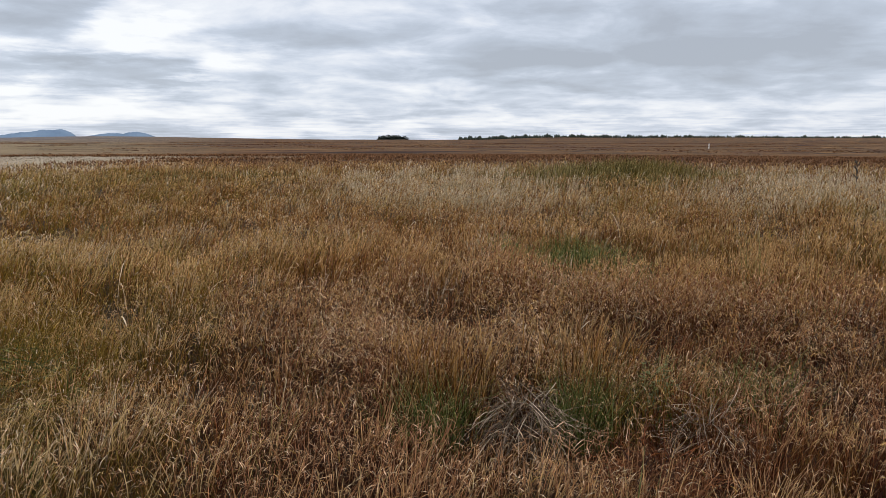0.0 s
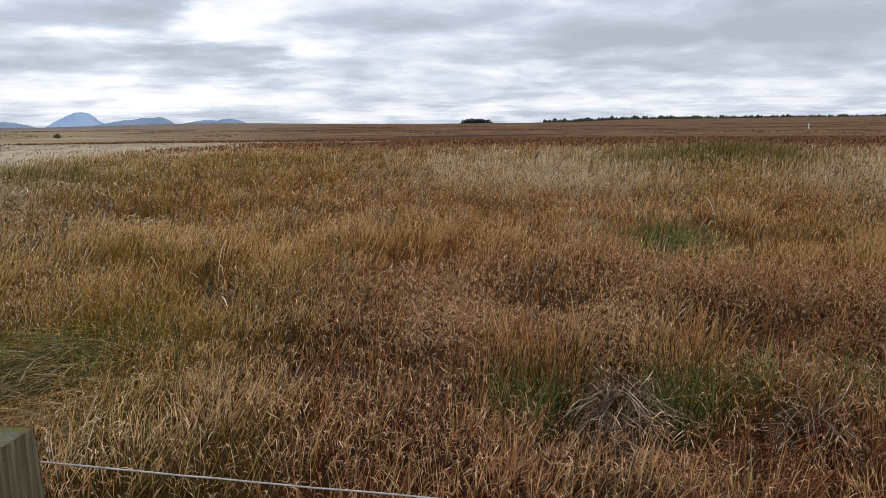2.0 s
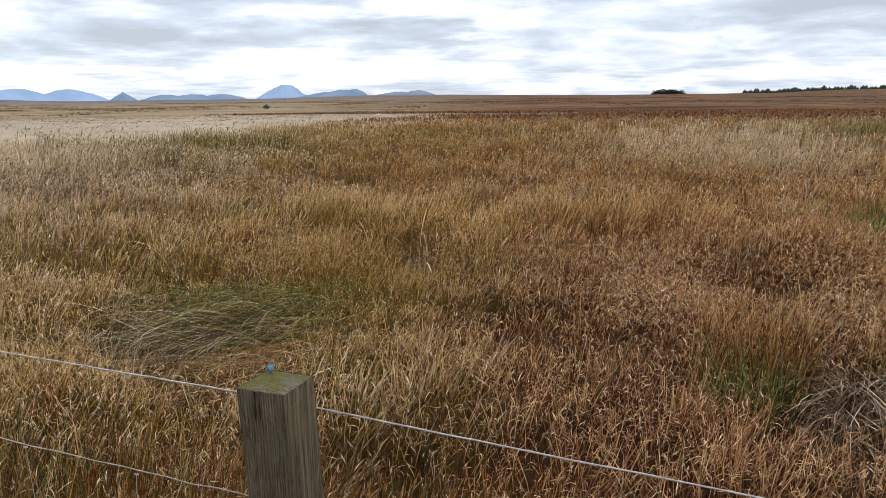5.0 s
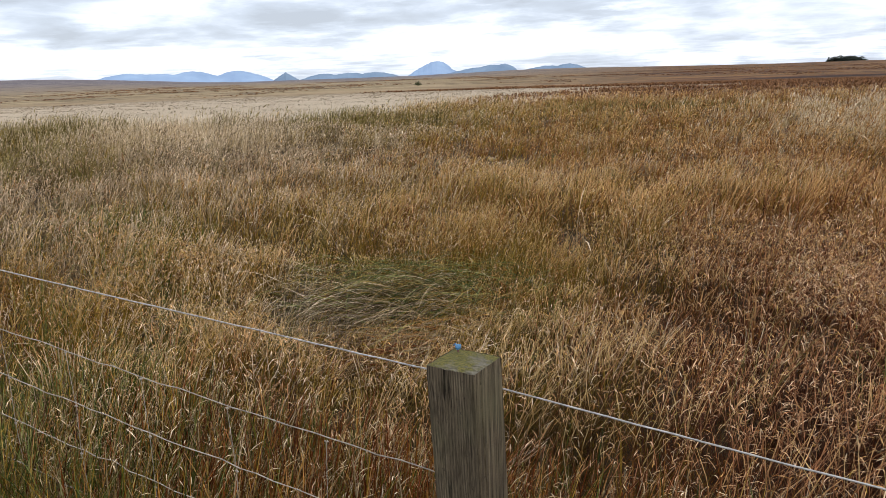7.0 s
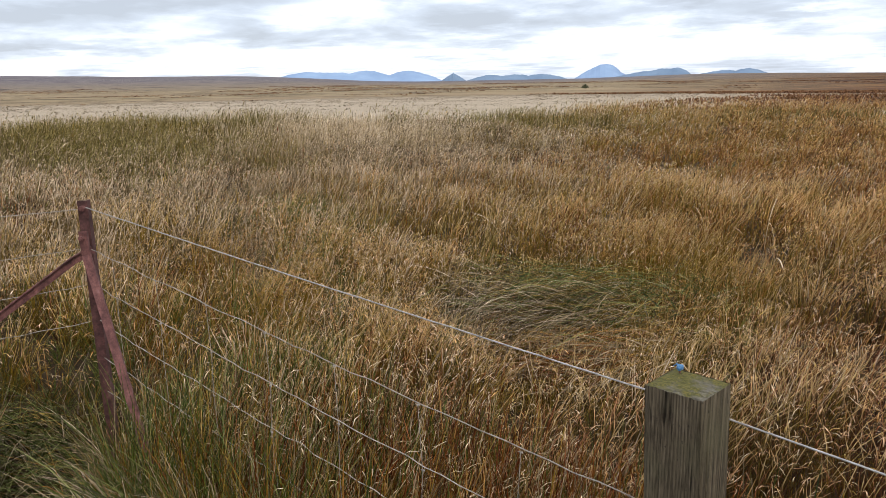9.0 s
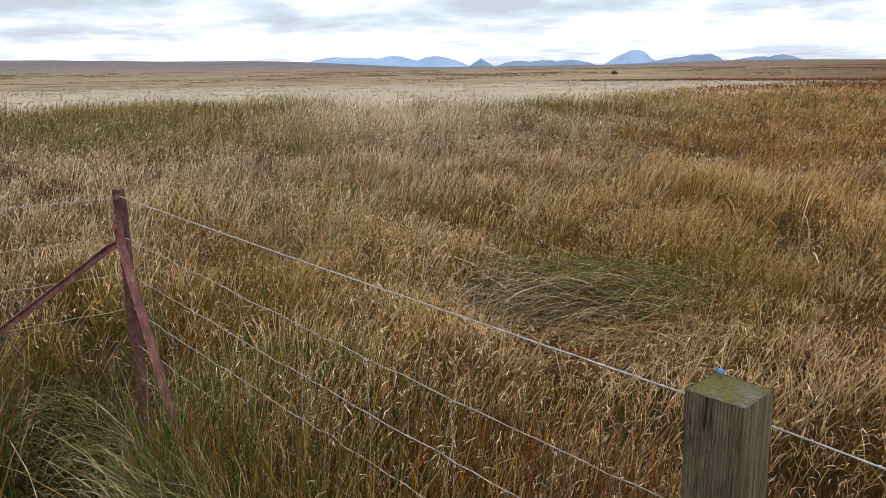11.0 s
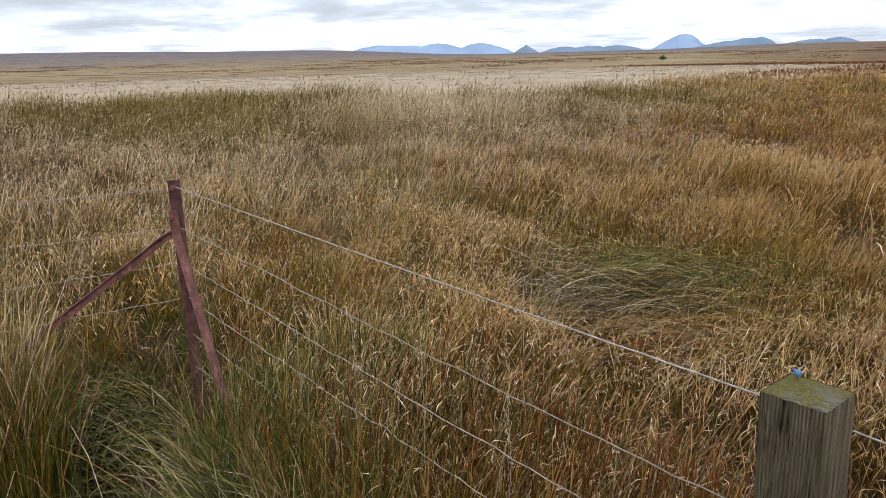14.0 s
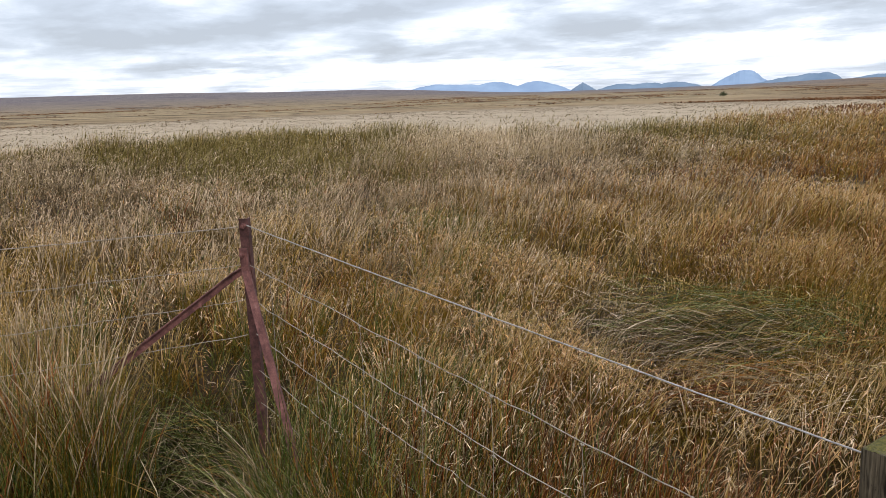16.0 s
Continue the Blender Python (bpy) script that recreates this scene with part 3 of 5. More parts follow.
def build_bush():
    x, y, z = at_bearing(-33.35, 175)
    bush = new("bush")
    bush.location = (x, y, z - 0.1)
    bush.scale = (0.62, 0.62, 0.72)
    bm = bmesh.new()
    rng = random.Random(3)
    for k in range(5):
        a = k * 1.25
        tube(bm, [(0, 0, -0.1), (0.25 * math.cos(a), 0.25 * math.sin(a), 0.6), (0.6 * math.cos(a), 0.6 * math.sin(a), 1.1)], [0.06, 0.04, 0.02], 5)
    part("stem", bm, M_BARK, bush)
    bm = bmesh.new()
    for k in range(420):
        c = Vector((rng.gauss(0, 0.52), rng.gauss(0, 0.52), 0.35 + abs(rng.gauss(0.25, 0.45))))
        c.z = min(c.z, 1.75 - 0.5 * math.hypot(c.x, c.y))
        d = Vector((rng.uniform(-1, 1), rng.uniform(-1, 1), rng.uniform(-.3, 1))).normalized() * rng.uniform(0.12, 0.24)
        s = d.orthogonal().normalized() * 0.09
        bm.faces.new([bm.verts.new(p) for p in (c - d, c + s, c + d, c - s)])
    part("crown", bm, M_BUSH, bush)
    tagged(bush, "lone dark green bush on the open moor", "bush")


def build_marker():
    x, y, z = at_bearing(19.6, 290)
    bm = bmesh.new()
    extrude_profile(bm, [(-.13, -.1), (.13, -.1), (.13, .1), (-.13, .1)], [(0, 0, -0.3), (0, 0, 1.75), (0, 0, 1.8)], (1, 0, 0), 1)
    bmesh.ops.bevel(bm, geom=bm.edges[:], offset=0.03, segments=1)
    m = ob_from("marker_post", bm, M_WHITE)
    m.location = (x, y, z)
    tagged(m, "small white marker post far out on the moor", "marker post")


build_bush()
build_marker()

# ---- the fence ----
ALONG = (POST - IRON).normalized()
LEFTWARD = Vector((-0.31, -0.735, 0)).normalized()
TOWARDS = Vector((ALONG.y, -ALONG.x, 0))


def build_wooden_post():
    post = new("wooden_post")
    post.location = POST
    W, H, lean = 0.111, 1.052, 0.066
    turn = Matrix.Rotation(radians(-1), 3, "Z")
    per, rows = 44, 46
    ring = []
    for side in range(4):
        for k in range(per):
            t = -0.5 + k / per
            c = {0: (t, -0.5), 1: (0.5, t), 2: (-t, 0.5), 3: (-0.5, -t)}[side]
            n = {0: (0, -1), 1: (1, 0), 2: (0, 1), 3: (-1, 0)}[side]
            ring.append((c, n, side * per + k))
    verts, quads = [], []
    for r in range(rows + 1):
        z = -0.15 + (H + 0.15) * r / rows
        for c, n, k in ring:
            edge = min(abs(abs(c[0]) - 0.5), abs(abs(c[1]) - 0.5)) < 0.001 and abs(abs(c[0]) - 0.5) < 0.04 and abs(abs(c[1]) - 0.5) < 0.04
            grain = noise.noise((k * 1.7, z * 1.1, 3.0)) * 0.6 + noise.noise((k * 0.6, z * 2.3, 9.0)) * 0.5
            rough_side = k // per in (0, 2)
            cut = (0.0016 if rough_side else 0.0007) * min(0.2, grain) + (-0.0022 if edge else 0.0)
            if rough_side and k % per > 3 and noise.noise((k * 2.37, 0.5, 5.0)) > 0.16:
                cut -= 0.0016 * (0.6 + noise.noise((k, z * 1.5, 5.0)))
            if k == per + 9 + int(2 * noise.noise((z * 2.0, 1.0, 7.0))) and z > 0.45:
                cut -= 0.006 * min(1.0, (z - 0.45) * 3)
            if r == rows:
                cut -= 0.0012
            p = turn @ Vector((c[0] * W + n[0] * cut, c[1] * W + n[1] * cut, 0))
            top = 0.0012 * noise.noise((k * 0.2, 1.0, 2.0)) if r >= rows - 1 else 0.0
            verts.append((p.x, p.y + lean * (H - z), z + top))
    m = 4 * per
    for r in range(rows):
        for k in range(m):
            quads.append((r * m + k, r * m + (k + 1) % m, (r + 1) * m + (k + 1) % m, (r + 1) * m + k))
    body = from_arrays("shaft", np.array(verts), np.array(quads), M_WOOD, None, False)
    body.parent = post
    bm = bmesh.new()
    n = 16
    grid = [[bm.verts.new(turn @ Vector(((i / n - 0.5) * W * 0.972, (j / n - 0.5) * W * 0.972, 0)) + Vector((0, 0, H - 0.001 + 0.0035 * (1 - max(abs(i / n - .5), abs(j / n - .5)) * 2) ** 0.5 + 0.0035 * noise.noise((i * 0.5, j * 0.5, 4))))) for i in range(n + 1)] for j in range(n + 1)]
    for j in range(n):
        for i in range(n):
            bm.faces.new((grid[j][i], grid[j][i + 1], grid[j + 1][i + 1], grid[j + 1][i]))
    part("top", bm, M_MOSS, post, "mossy yellow-green end grain", True)
    # knot of blue twine on a nail by the far edge
    bm = bmesh.new()
    k = Vector((-0.034, 0.034, H))
    tube(bm, [k + Vector((0, 0, -0.02)), k + Vector((0.001, 0, 0.010))], 0.0018, 6)
    part("nail", bm, M_RUST, post)
    bm = bmesh.new()
    bmesh.ops.create_icosphere(bm, subdivisions=3, radius=0.0062, matrix=Matrix.Translation(k + Vector((0.001, 0, 0.013))))
    for v in bm.verts:
        v.co += (v.co - k - Vector((0, 0, 0.013))) * 0.40 * noise.noise(v.co * 420)
    for s in (1, -0.4):
        tube(bm, [k + Vector((0, 0, 0.013)), k + Vector((-0.008 * s, 0.004, 0.017)), k + Vector((-0.015 * s, 0.004, 0.014 - 0.004 * s))], [0.002, 0.0016, 0.0008], 5)
    part("twine_knot", bm, M_TWINE, post, "faded blue twine knot", True)
    for z in (1.018, 0.775, 0.60, 0.44):
        bm = bmesh.new()
        c = Vector((-W / 2 + 0.02, W / 2 + 0.004 + lean * (H - z), z - 0.03))
        tube(bm, [c + Vector((0.006, 0, 0.012)), c + Vector((-0.006, 0, 0.009)), c + Vector((-0.006, 0, -0.009)), c + Vector((0.006, 0, -0.012))], 0.0016, 5)
        part("staple", bm, M_NET, post)
    tagged(post, "square weathered grey wooden fence post with mossy top", "fence post")


build_wooden_post()


def build_iron_post():
    post = new("iron_corner_post")
    post.location = IRON
    t, w = 0.006, 0.036
    bm = bmesh.new()
    profile = [(-w / 2, 0), (w / 2, 0), (w / 2, w), (w / 2 - t, w), (w / 2 - t, t), (-w / 2, t)]
    path = [(0.012 * (1 - k / 8), 0, -0.2 + 1.373 * k / 8) for k in range(9)]
    extrude_profile(bm, profile, path, (0.62, 0.78, 0), 1)
    bmesh.ops.bevel(bm, geom=bm.edges[:], offset=0.0012, segments=1)
    part("upright", bm, M_RUST_DARK, post, "rusty red angle-iron upright")
    front = Vector((0.62, -0.6, 0)).normalized()

    def stay(points, side):
        bm = bmesh.new()
        p = [(-0.015, 0), (0.015, 0), (0.015, 0.018), (0.011, 0.018), (0.011, 0.005), (-0.015, 0.005)]
        extrude_profile(bm, p, points, side, -1)
        bmesh.ops.bevel(bm, geom=bm.edges[:], offset=0.001, segments=1)
        return part("stay", bm, M_RUST, post, "rusty sloping iron stay")

    f = front * 0.012
    right = [Vector((0.024, -0.020, 1.062)), Vector((0.025, -0.021, 1.055)), Vector((0.027, -0.020, 0.97)), Vector((0.052, -0.016, 0.90)), Vector((0.27, -0.005, 0.40)), Vector((0.44, 0.0, 0.02)), Vector((0.50, 0.0, -0.12))]
    left = [LEFTWARD * s + Vector((0.0, 0, z)) + f * 0.5 for s, z in ((-0.02, 0.985), (0.05, 0.95), (0.52, 0.625), (1.36, 0.03), (1.55, -0.1))]
    stay(right, (0.62, 0.78, 0))
    stay(left, (-0.05, 0.02, 1))
    for place in (Vector((0.024, -0.026, 1.035)), Vector((-0.004, -0.016, 0.975)), Vector((0.006, -0.004, 1.145))):
        bm = bmesh.new()
        tube(bm, [place - front * 0.012, place + front * 0.010], 0.0105, 6)
        tube(bm, [place - front * 0.015, place + front * 0.016], 0.0055, 8)
        part("bolt", bm, M_RUST, post)
    tagged(post, "rusty red angle-iron corner post with two sloping stays", "fence post")


build_iron_post()


def wire(name, ends, radius, material, sag, kink, seed, parent=None):
    """A strained wire through ends, with a little sag and small kinks."""
    rng = random.Random(seed)
    pts = []
    for a, b in zip(ends, ends[1:]):
        a, b = Vector(a), Vector(b)
        n = max(4, int((b - a).length / 0.06))
        for k in range(n if b != Vector(ends[-1]) else n + 1):
            t = k / n
            p = a.lerp(b, t)
            p.z -= 4 * sag * t * (1 - t) * (b - a).length
            p += Vector((rng.gauss(0, kink), rng.gauss(0, kink), rng.gauss(0, kink)))
            pts.append(p)
    bm = bmesh.new()
    tube(bm, pts, radius, 6)
    ob = ob_from(name, bm, material, True)
    if parent:
        ob.parent = parent
    return ob


def on_fence(x, z, out=0.0):
    """A place on the main fence by its x and z; out: towards the path."""
    k = (x - IRON.x) / ALONG.x
    return IRON + ALONG * k + TOWARDS * out + Vector((0, 0, z))


def on_left(s, z):
    return IRON + LEFTWARD * s + Vector((0, 0, z))


top = wire("top_wire", [on_fence(-2.665, 1.150), on_fence(-0.445, 0.994, -0.056), on_fence(-0.262, 0.977, -0.058), on_fence(0.50, 0.932, -0.02), on_fence(3.4, 0.70)], 0.0018, M_WIRE, 0.0016, 0.0004, 1)
tagged(top, "taut galvanised plain wire along the fence top", "fence wire")
side_top = wire("top_wire", [on_left(0.02, 1.142), on_left(0.87, 1.120), on_left(3.6, 1.05)], 0.0019, M_NET, 0.001, 0.0006, 2)
tagged(side_top, "thin dull plain wire running from the iron post", "fence wire")

LINES = [(0.99, 0.775), (0.845, 0.595), (0.70, 0.435), (0.555, 0.275), (0.41, 0.12)]


def build_netting():
    net = new("wire_netting")
    for k, (za, zb) in enumerate(LINES):
        wire("line_wire", [on_fence(-2.66, za), on_fence(-0.42, zb - 0.03, -0.06)], 0.0014, M_NET, 0.004, 0.0024, 20 + k, net)
    rng = random.Random(5)
    x = -2.5
    while x < -0.45:
        f = (x + 2.66) / 2.26
        zs = [za + (zb - za) * f - 4 * 0.004 * f * (1 - f) * 2.26 for za, zb in LINES]
        dx = rng.uniform(-0.012, 0.012)
        pts = [on_fence(x + dx * (k % 2), z, 0.001) for k, z in enumerate(zs)]
        bm = bmesh.new()
        tube(bm, pts + [on_fence(x, zs[-1] - 0.12)], 0.0008, 5)
        part("stay_wire", bm, M_NET, net)
        for p in pts[:3]:
            bm = bmesh.new()
            q = [p + ALONG * (0.011 * (i / 4 - 0.5)) + Vector((0, 0, 0.003 * math.sin(i * 2.4))) for i in range(5)]
            tube(bm, q, 0.0017, 5)
            part("knot", bm, M_NET, net)
        x += 0.30
    tagged(net, "slack stock netting of dull kinked wire", "wire netting")
    side = new("wire_netting")
    for k, (za, zb) in enumerate([(0.988, 0.954), (0.845, 0.795), (0.70, 0.635)]):
        slope = (zb - za) / 0.87
        wire("line_wire", [on_left(0.02, za), on_left(0.87, zb), on_left(3.6, za + slope * 1.6)], 0.0014, M_NET, 0.003, 0.0018, 40 + k, side)
    tagged(side, "stock netting of dull wire beyond the corner post", "wire netting")


build_netting()

# ---- grass ----
WIND = np.array([0.55, 0.48])
RNG = np.random.RandomState(21)


def ribbons(root, length, width, way, lean, bend, power, profile, twist=0.0, wind=0.12, rnd=None, reach=1.0, lift=0.0, drop=0.0):
    """Blades from their feet up: arrays of one value a blade; profile: the width from foot to tip; drop: how far a tip may hang below its foot. Gives vertices, quads and (blade, along)."""
    n, s = len(root), len(profile) - 1
    t = (np.arange(s) + 0.5) / s
    ang = lean[:, None] + bend[:, None] * t[None, :] ** power
    head = way[:, None] + twist * (RNG.rand(n, 1) - 0.5) * t[None, :] * 2
    step = (length / s)[:, None]
    dx, dy, dz = np.sin(ang) * np.cos(head) * step, np.sin(ang) * np.sin(head) * step, np.cos(ang) * step
    zero = np.zeros((n, 1))
    x = np.hstack([zero, np.cumsum(dx, 1)]) + root[:, :1]
    y = np.hstack([zero, np.cumsum(dy, 1)]) + root[:, 1:2]
    z = np.hstack([zero, np.cumsum(dz, 1)]) + root[:, 2:3]
    v = np.linspace(0, 1, s + 1)[None, :]
    x = x + WIND[0] * wind * length[:, None] * v ** 2
    y = y + WIND[1] * wind * length[:, None] * v ** 2
    z = np.maximum(z, root[:, 2:3] + 0.012 * v - np.reshape(drop, (-1, 1)))
    face = way + math.pi / 2 + (RNG.rand(n) - 0.5) * 2.2
    half = 0.5 * width[:, None] * np.array(profile)[None, :]
    ox, oy = np.cos(face)[:, None] * half, np.sin(face)[:, None] * half
    a = np.stack([x - ox, y - oy, z], -1)
    b = np.stack([x + ox, y + oy, z], -1)
    verts = np.stack([a, b], 2).reshape(n * (s + 1) * 2, 3)
    base = (np.arange(n) * (s + 1) * 2)[:, None] + (np.arange(s) * 2)[None, :]
    quads = np.stack([base, base + 1, base + 3, base + 2], -1).reshape(-1, 4)
    u = RNG.rand(n) if rnd is None else rnd
    uv = np.stack([np.repeat(u, (s + 1) * 2), np.tile(np.repeat(lift + v[0] * reach, 2), n)], -1)
    tips = np.stack([x[:, -1], y[:, -1], z[:, -1]], -1)
    return verts, quads, uv, tips


class Sward:
    """Collects blades of one look into one object."""

    def __init__(self):
        self.v, self.q, self.u, self.n = [], [], [], 0

    def add(self, verts, quads, uv, *_):
        self.v.append(verts)
        self.q.append(quads + self.n)
        self.u.append(uv)
        self.n += len(verts)

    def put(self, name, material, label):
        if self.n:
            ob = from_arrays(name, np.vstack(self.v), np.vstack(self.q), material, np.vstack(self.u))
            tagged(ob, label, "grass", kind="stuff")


LEAF4 = [0.7, 1.0, 0.9, 0.6, 0.12]
LEAF3 = [0.8, 1.0, 0.7, 0.15]
LEAF2 = [0.9, 0.9, 0.2]
LEAF1 = [1.0, 0.4]
STEM5 = [0.7, 0.6, 0.5, 0.5, 1.7, 0.4]
STEM3 = [0.6, 0.5, 1.7, 0.5]
CURL = [0.45, 1.0, 0.9, 0.3]
kinds = "moor red olive green pale dead curl rush field heath tan".split()
SW = {k: Sward() for k in kinds}
EYE = np.array([0.4, 0.6])
MATS = {"moor": M_MOOR, "red": M_RED, "olive": M_OLIVE, "green": M_GREEN, "pale": M_PALE, "dead": M_DEAD, "curl": M_CURL, "rush": M_RUSH, "field": M_FIELD, "heath": M_HEATH, "tan": M_TAN}


def as_thing(name, label, category, x, y, make, group=""):
    """Whatever make() grows becomes one plant at (x, y), with a part for each sort of leaf."""
    global SW
    field, SW = SW, {k: Sward() for k in kinds}
    make()
    own, SW = SW, field
    z = float(height(np.array([x]), np.array([y]))[0])
    plant = new(name)
    plant.location = (x, y, z)
    names = {"green": "green_foliage", "dead": "dead_foliage", "red": "red_foliage", "rush": "rush_foliage", "olive": "olive_foliage", "curl": "curled_foliage", "tan": "tan_foliage", "pale": "pale_foliage", "moor": "brown_foliage"}
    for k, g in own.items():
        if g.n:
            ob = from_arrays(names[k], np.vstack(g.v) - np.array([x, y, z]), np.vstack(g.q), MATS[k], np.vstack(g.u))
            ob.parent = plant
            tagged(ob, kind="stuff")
    tagged(plant, label, category, group)


def on_path_side(x, y):
    """True on the walker's side of the fence."""
    line = IRON.y + (x - IRON.x) * (ALONG.y / ALONG.x)
    edge = IRON.x + (y - IRON.y) * (LEFTWARD.x / LEFTWARD.y)
    return (y < line + 0.05) & (x > edge - 0.05)


def in_hollow(x, y):
    """The dark gap in the grass inside the fence's corner."""
    return ((x + 3.00) / 0.88) ** 2 + ((y - 1.43) / 0.40) ** 2 < 1


def scatter(r0, r1, spacing, a0=-97, a1=38):
    """Places in the ring between two distances, evenly over the area."""
    area = radians(a1 - a0) / 2 * (r1 * r1 - r0 * r0)
    n = int(area / spacing ** 2)
    r = np.sqrt(r0 * r0 + (r1 * r1 - r0 * r0) * RNG.rand(n))
    a = np.radians(a0 + (a1 - a0) * RNG.rand(n))
    x, y = EYE[0] + r * np.sin(a), EYE[1] + r * np.cos(a)
    keep = ~on_path_side(x, y) & ~in_hollow(x, y)
    return x[keep], y[keep], r[keep]


def blob(x, y, cx, cy, rx, ry=None):
    return np.exp(-(((x - cx) / rx) ** 2 + ((y - cy) / (ry or rx)) ** 2))


def sort_of(x, y):
    """Which grass grows at each place: weights of moor, red, olive, green, pale, rush."""
    r = np.hypot(x - EYE[0], y - EYE[1])
    az = np.degrees(np.arctan2(x - EYE[0], y - EYE[1]))
    n1, n2 = lumps(x, y, 1.1, 31), lumps(x, y, 0.45, 32)
    n3, n4, n5 = lumps(x, y, 2.0, 33), lumps(x, y, 1.5, 34), lumps(x, y, 2.6, 35)
    early = smooth01(az, -19, -3)
    red = 1.6 * early * (1 - smooth01(r, 6.5, 10)) + 0.25 + 0.7 * n1 * (0.4 + early)
    red = red + 1.3 * blob(x, y, -1.2, 2.5, 1.2, 0.6) - 0.3 * smooth01(-az, 35, 60) + 3.0 * blob(x, y, 1.6, 3.55, 0.3, 0.22) + 0.8 * blob(x, y, -3.5, 2.3, 1.0, 0.5) + 0.8 * blob(x, y, -9.4, 3.5, 1.2, 0.8)
    moor = 0.9 + 0.4 * blob(x, y, -9.5, 11.5, 4, 3) + 0.55 * n4 + 0.3 * smooth01(r, 6, 10) * (1 - smooth01(r, 11, 17)) - 0.35 * smooth01(r, 11, 18) - 0.35 * smooth01(-az, 18, 34) * smooth01(r, 6, 9) - 0.5 * smooth01(-az, 28, 45) + 0.25 * early + 0.55 * np.exp(-((az + 20) / 9.0) ** 2) * smooth01(r, 3.8, 5)
    olive = 0.40 - 0.3 * smooth01(az, -22, -8) * (1 - smooth01(r, 6, 9)) + 0.8 * smooth01(-az, 45, 60) * (1 - smooth01(r, 5, 9)) + 0.75 * np.exp(-((az + 24) / 9.0) ** 2) * smooth01(r, 3.8, 5) + 0.15 * smooth01(r, 7, 11) + 0.55 * n2 + 0.5 * n5 + 0.9 * smooth01(-az, 14, 30) * (1 - 0.75 * smooth01(r, 7, 10)) + 0.9 * blob(x, y, -2.2, 5.6, 1.6, 1.2) + 0.5 * blob(x, y, -6.5, 3.5, 2.5) + 1.2 * blob(x, y, -1.75, 4.1, 0.4) + 0.9 * blob(x, y, -1.4, 10, 1.6, 1.2)
    green = 0.02 + 0.16 * n3 * smooth01(-az, -10, 30) + 0.14 * smooth01(-az, 40, 70) * (1 - smooth01(r, 7, 12)) + 9.0 * blob(x, y, 2.1, 9.1, 0.55, 0.7) + 2.0 * blob(x, y, -6.4, 5.1, 1.1, 0.6) + 0.8 * blob(x, y, -2.1, 5.2, 0.35, 0.25) + 0.9 * blob(x, y, -3.2, 2.2, 0.7, 0.6) + 2.2 * blob(x, y, 1.9, 4.4, 0.25) + 2.0 * blob(x, y, 1.45, 4.4, 0.16) + 2.0 * blob(x, y, 0.7, 4.3, 0.2) + 1.0 * blob(x, y, 3.2, 6.0, 0.5, 0.4) + 0.9 * blob(x, y, -1.6, 4.8, 0.3) + 0.5 * blob(x, y, -10, 4.5, 2.5, 2) + 1.5 * smooth01(-az, 48, 60) * (1 - smooth01(r, 4.6, 7))
    fluff = smooth01(r, 14, 18) * (1 - smooth01(r, 30, 36))
    pale = 0.18 * smooth01(r, 8, 16) + 0.6 * smooth01(-az, 28, 55) * smooth01(r, 6, 12) * (1 - 0.8 * smooth01(r, 17, 22)) + 1.9 * fluff * (np.exp(-((az - 1) / 9.0) ** 2) + np.exp(-((az - 27) / 6.0) ** 2)) + 7.0 * blob(x, y, -18.5, 13.2, 4.4, 2.6) + 1.5 * blob(x, y, -13.5, 4.2, 1.6, 1.0) + 0.7 * smooth01(r, 13, 18) * smooth01(-az, 74, 80)
    rush = 0.03 + 0.7 * smooth01(r, 18, 23) * smooth01(-az, 36, 50) * (0.6 + 0.8 * lumps(x, y, 0.8, 75)) + 6.0 * blob(x, y, 6.6, 26.5, 3.0, 3.0) + 6.5 * blob(x, y, -21, 7.5, 6.0, 3.2) + 2.5 * blob(x, y, -14, 7.0, 3.0, 1.6) + 3.0 * blob(x, y, -23, 13, 3, 3) + 2.4 * blob(x, y, -20, 20, 4, 3) + 1.8 * blob(x, y, -13, 19, 2.5, 2) + 1.0 * blob(x, y, -12, 5.5, 3, 2) + 0.9 * blob(x, y, -4.1, 5.2, 1.3, 0.4)
    tan = (0.10 + 0.5 * n1) * (1 - 0.85 * smooth01(az, -22, -8) * (1 - smooth01(r, 6, 9))) + 1.7 * smooth01(-az, 30, 58) * (0.35 + 0.65 * smooth01(r, 4, 7)) + 1.3 * smooth01(r, 6, 12) * (0.22 + 0.78 * smooth01(-az, 34, 52)) + 0.5 * blob(x, y, -0.5, 9, 4, 3)
    w = np.clip(np.stack([moor, red, olive, green, pale, rush, tan], -1), 0.0, None) ** 1.5
    return w / w.sum(-1, keepdims=True)


NAMES = ["moor", "red", "olive", "green", "pale", "rush", "tan"]


def in_meadow(x, y):
    r = np.hypot(x - EYE[0], y - EYE[1])
    az = np.degrees(np.arctan2(x - EYE[0], y - EYE[1]))
    near_edge = 31 - 4.5 * np.exp(-((az + 39) / 6.0) ** 2) + 40 * smooth01(az, -38, -19) + 2.0 * lumps(az, az * 0, 0.35, 60) + 1.5 * lumps(x, y, 0.9, 63)
    far_edge = 115 - 28 * smooth01(az, -45, -14)
    return (r > near_edge) & (r < far_edge) & (az < -11 + 3 * lumps(r, r, 0.3, 61))


def mound(x, y):
    """How high the sward stands over a tussock or sinks between tussocks, about -1 to 1."""
    return 0.65 * lumps(x, y, 5.5, 73) + 0.55 * lumps(x, y, 2.2, 74)


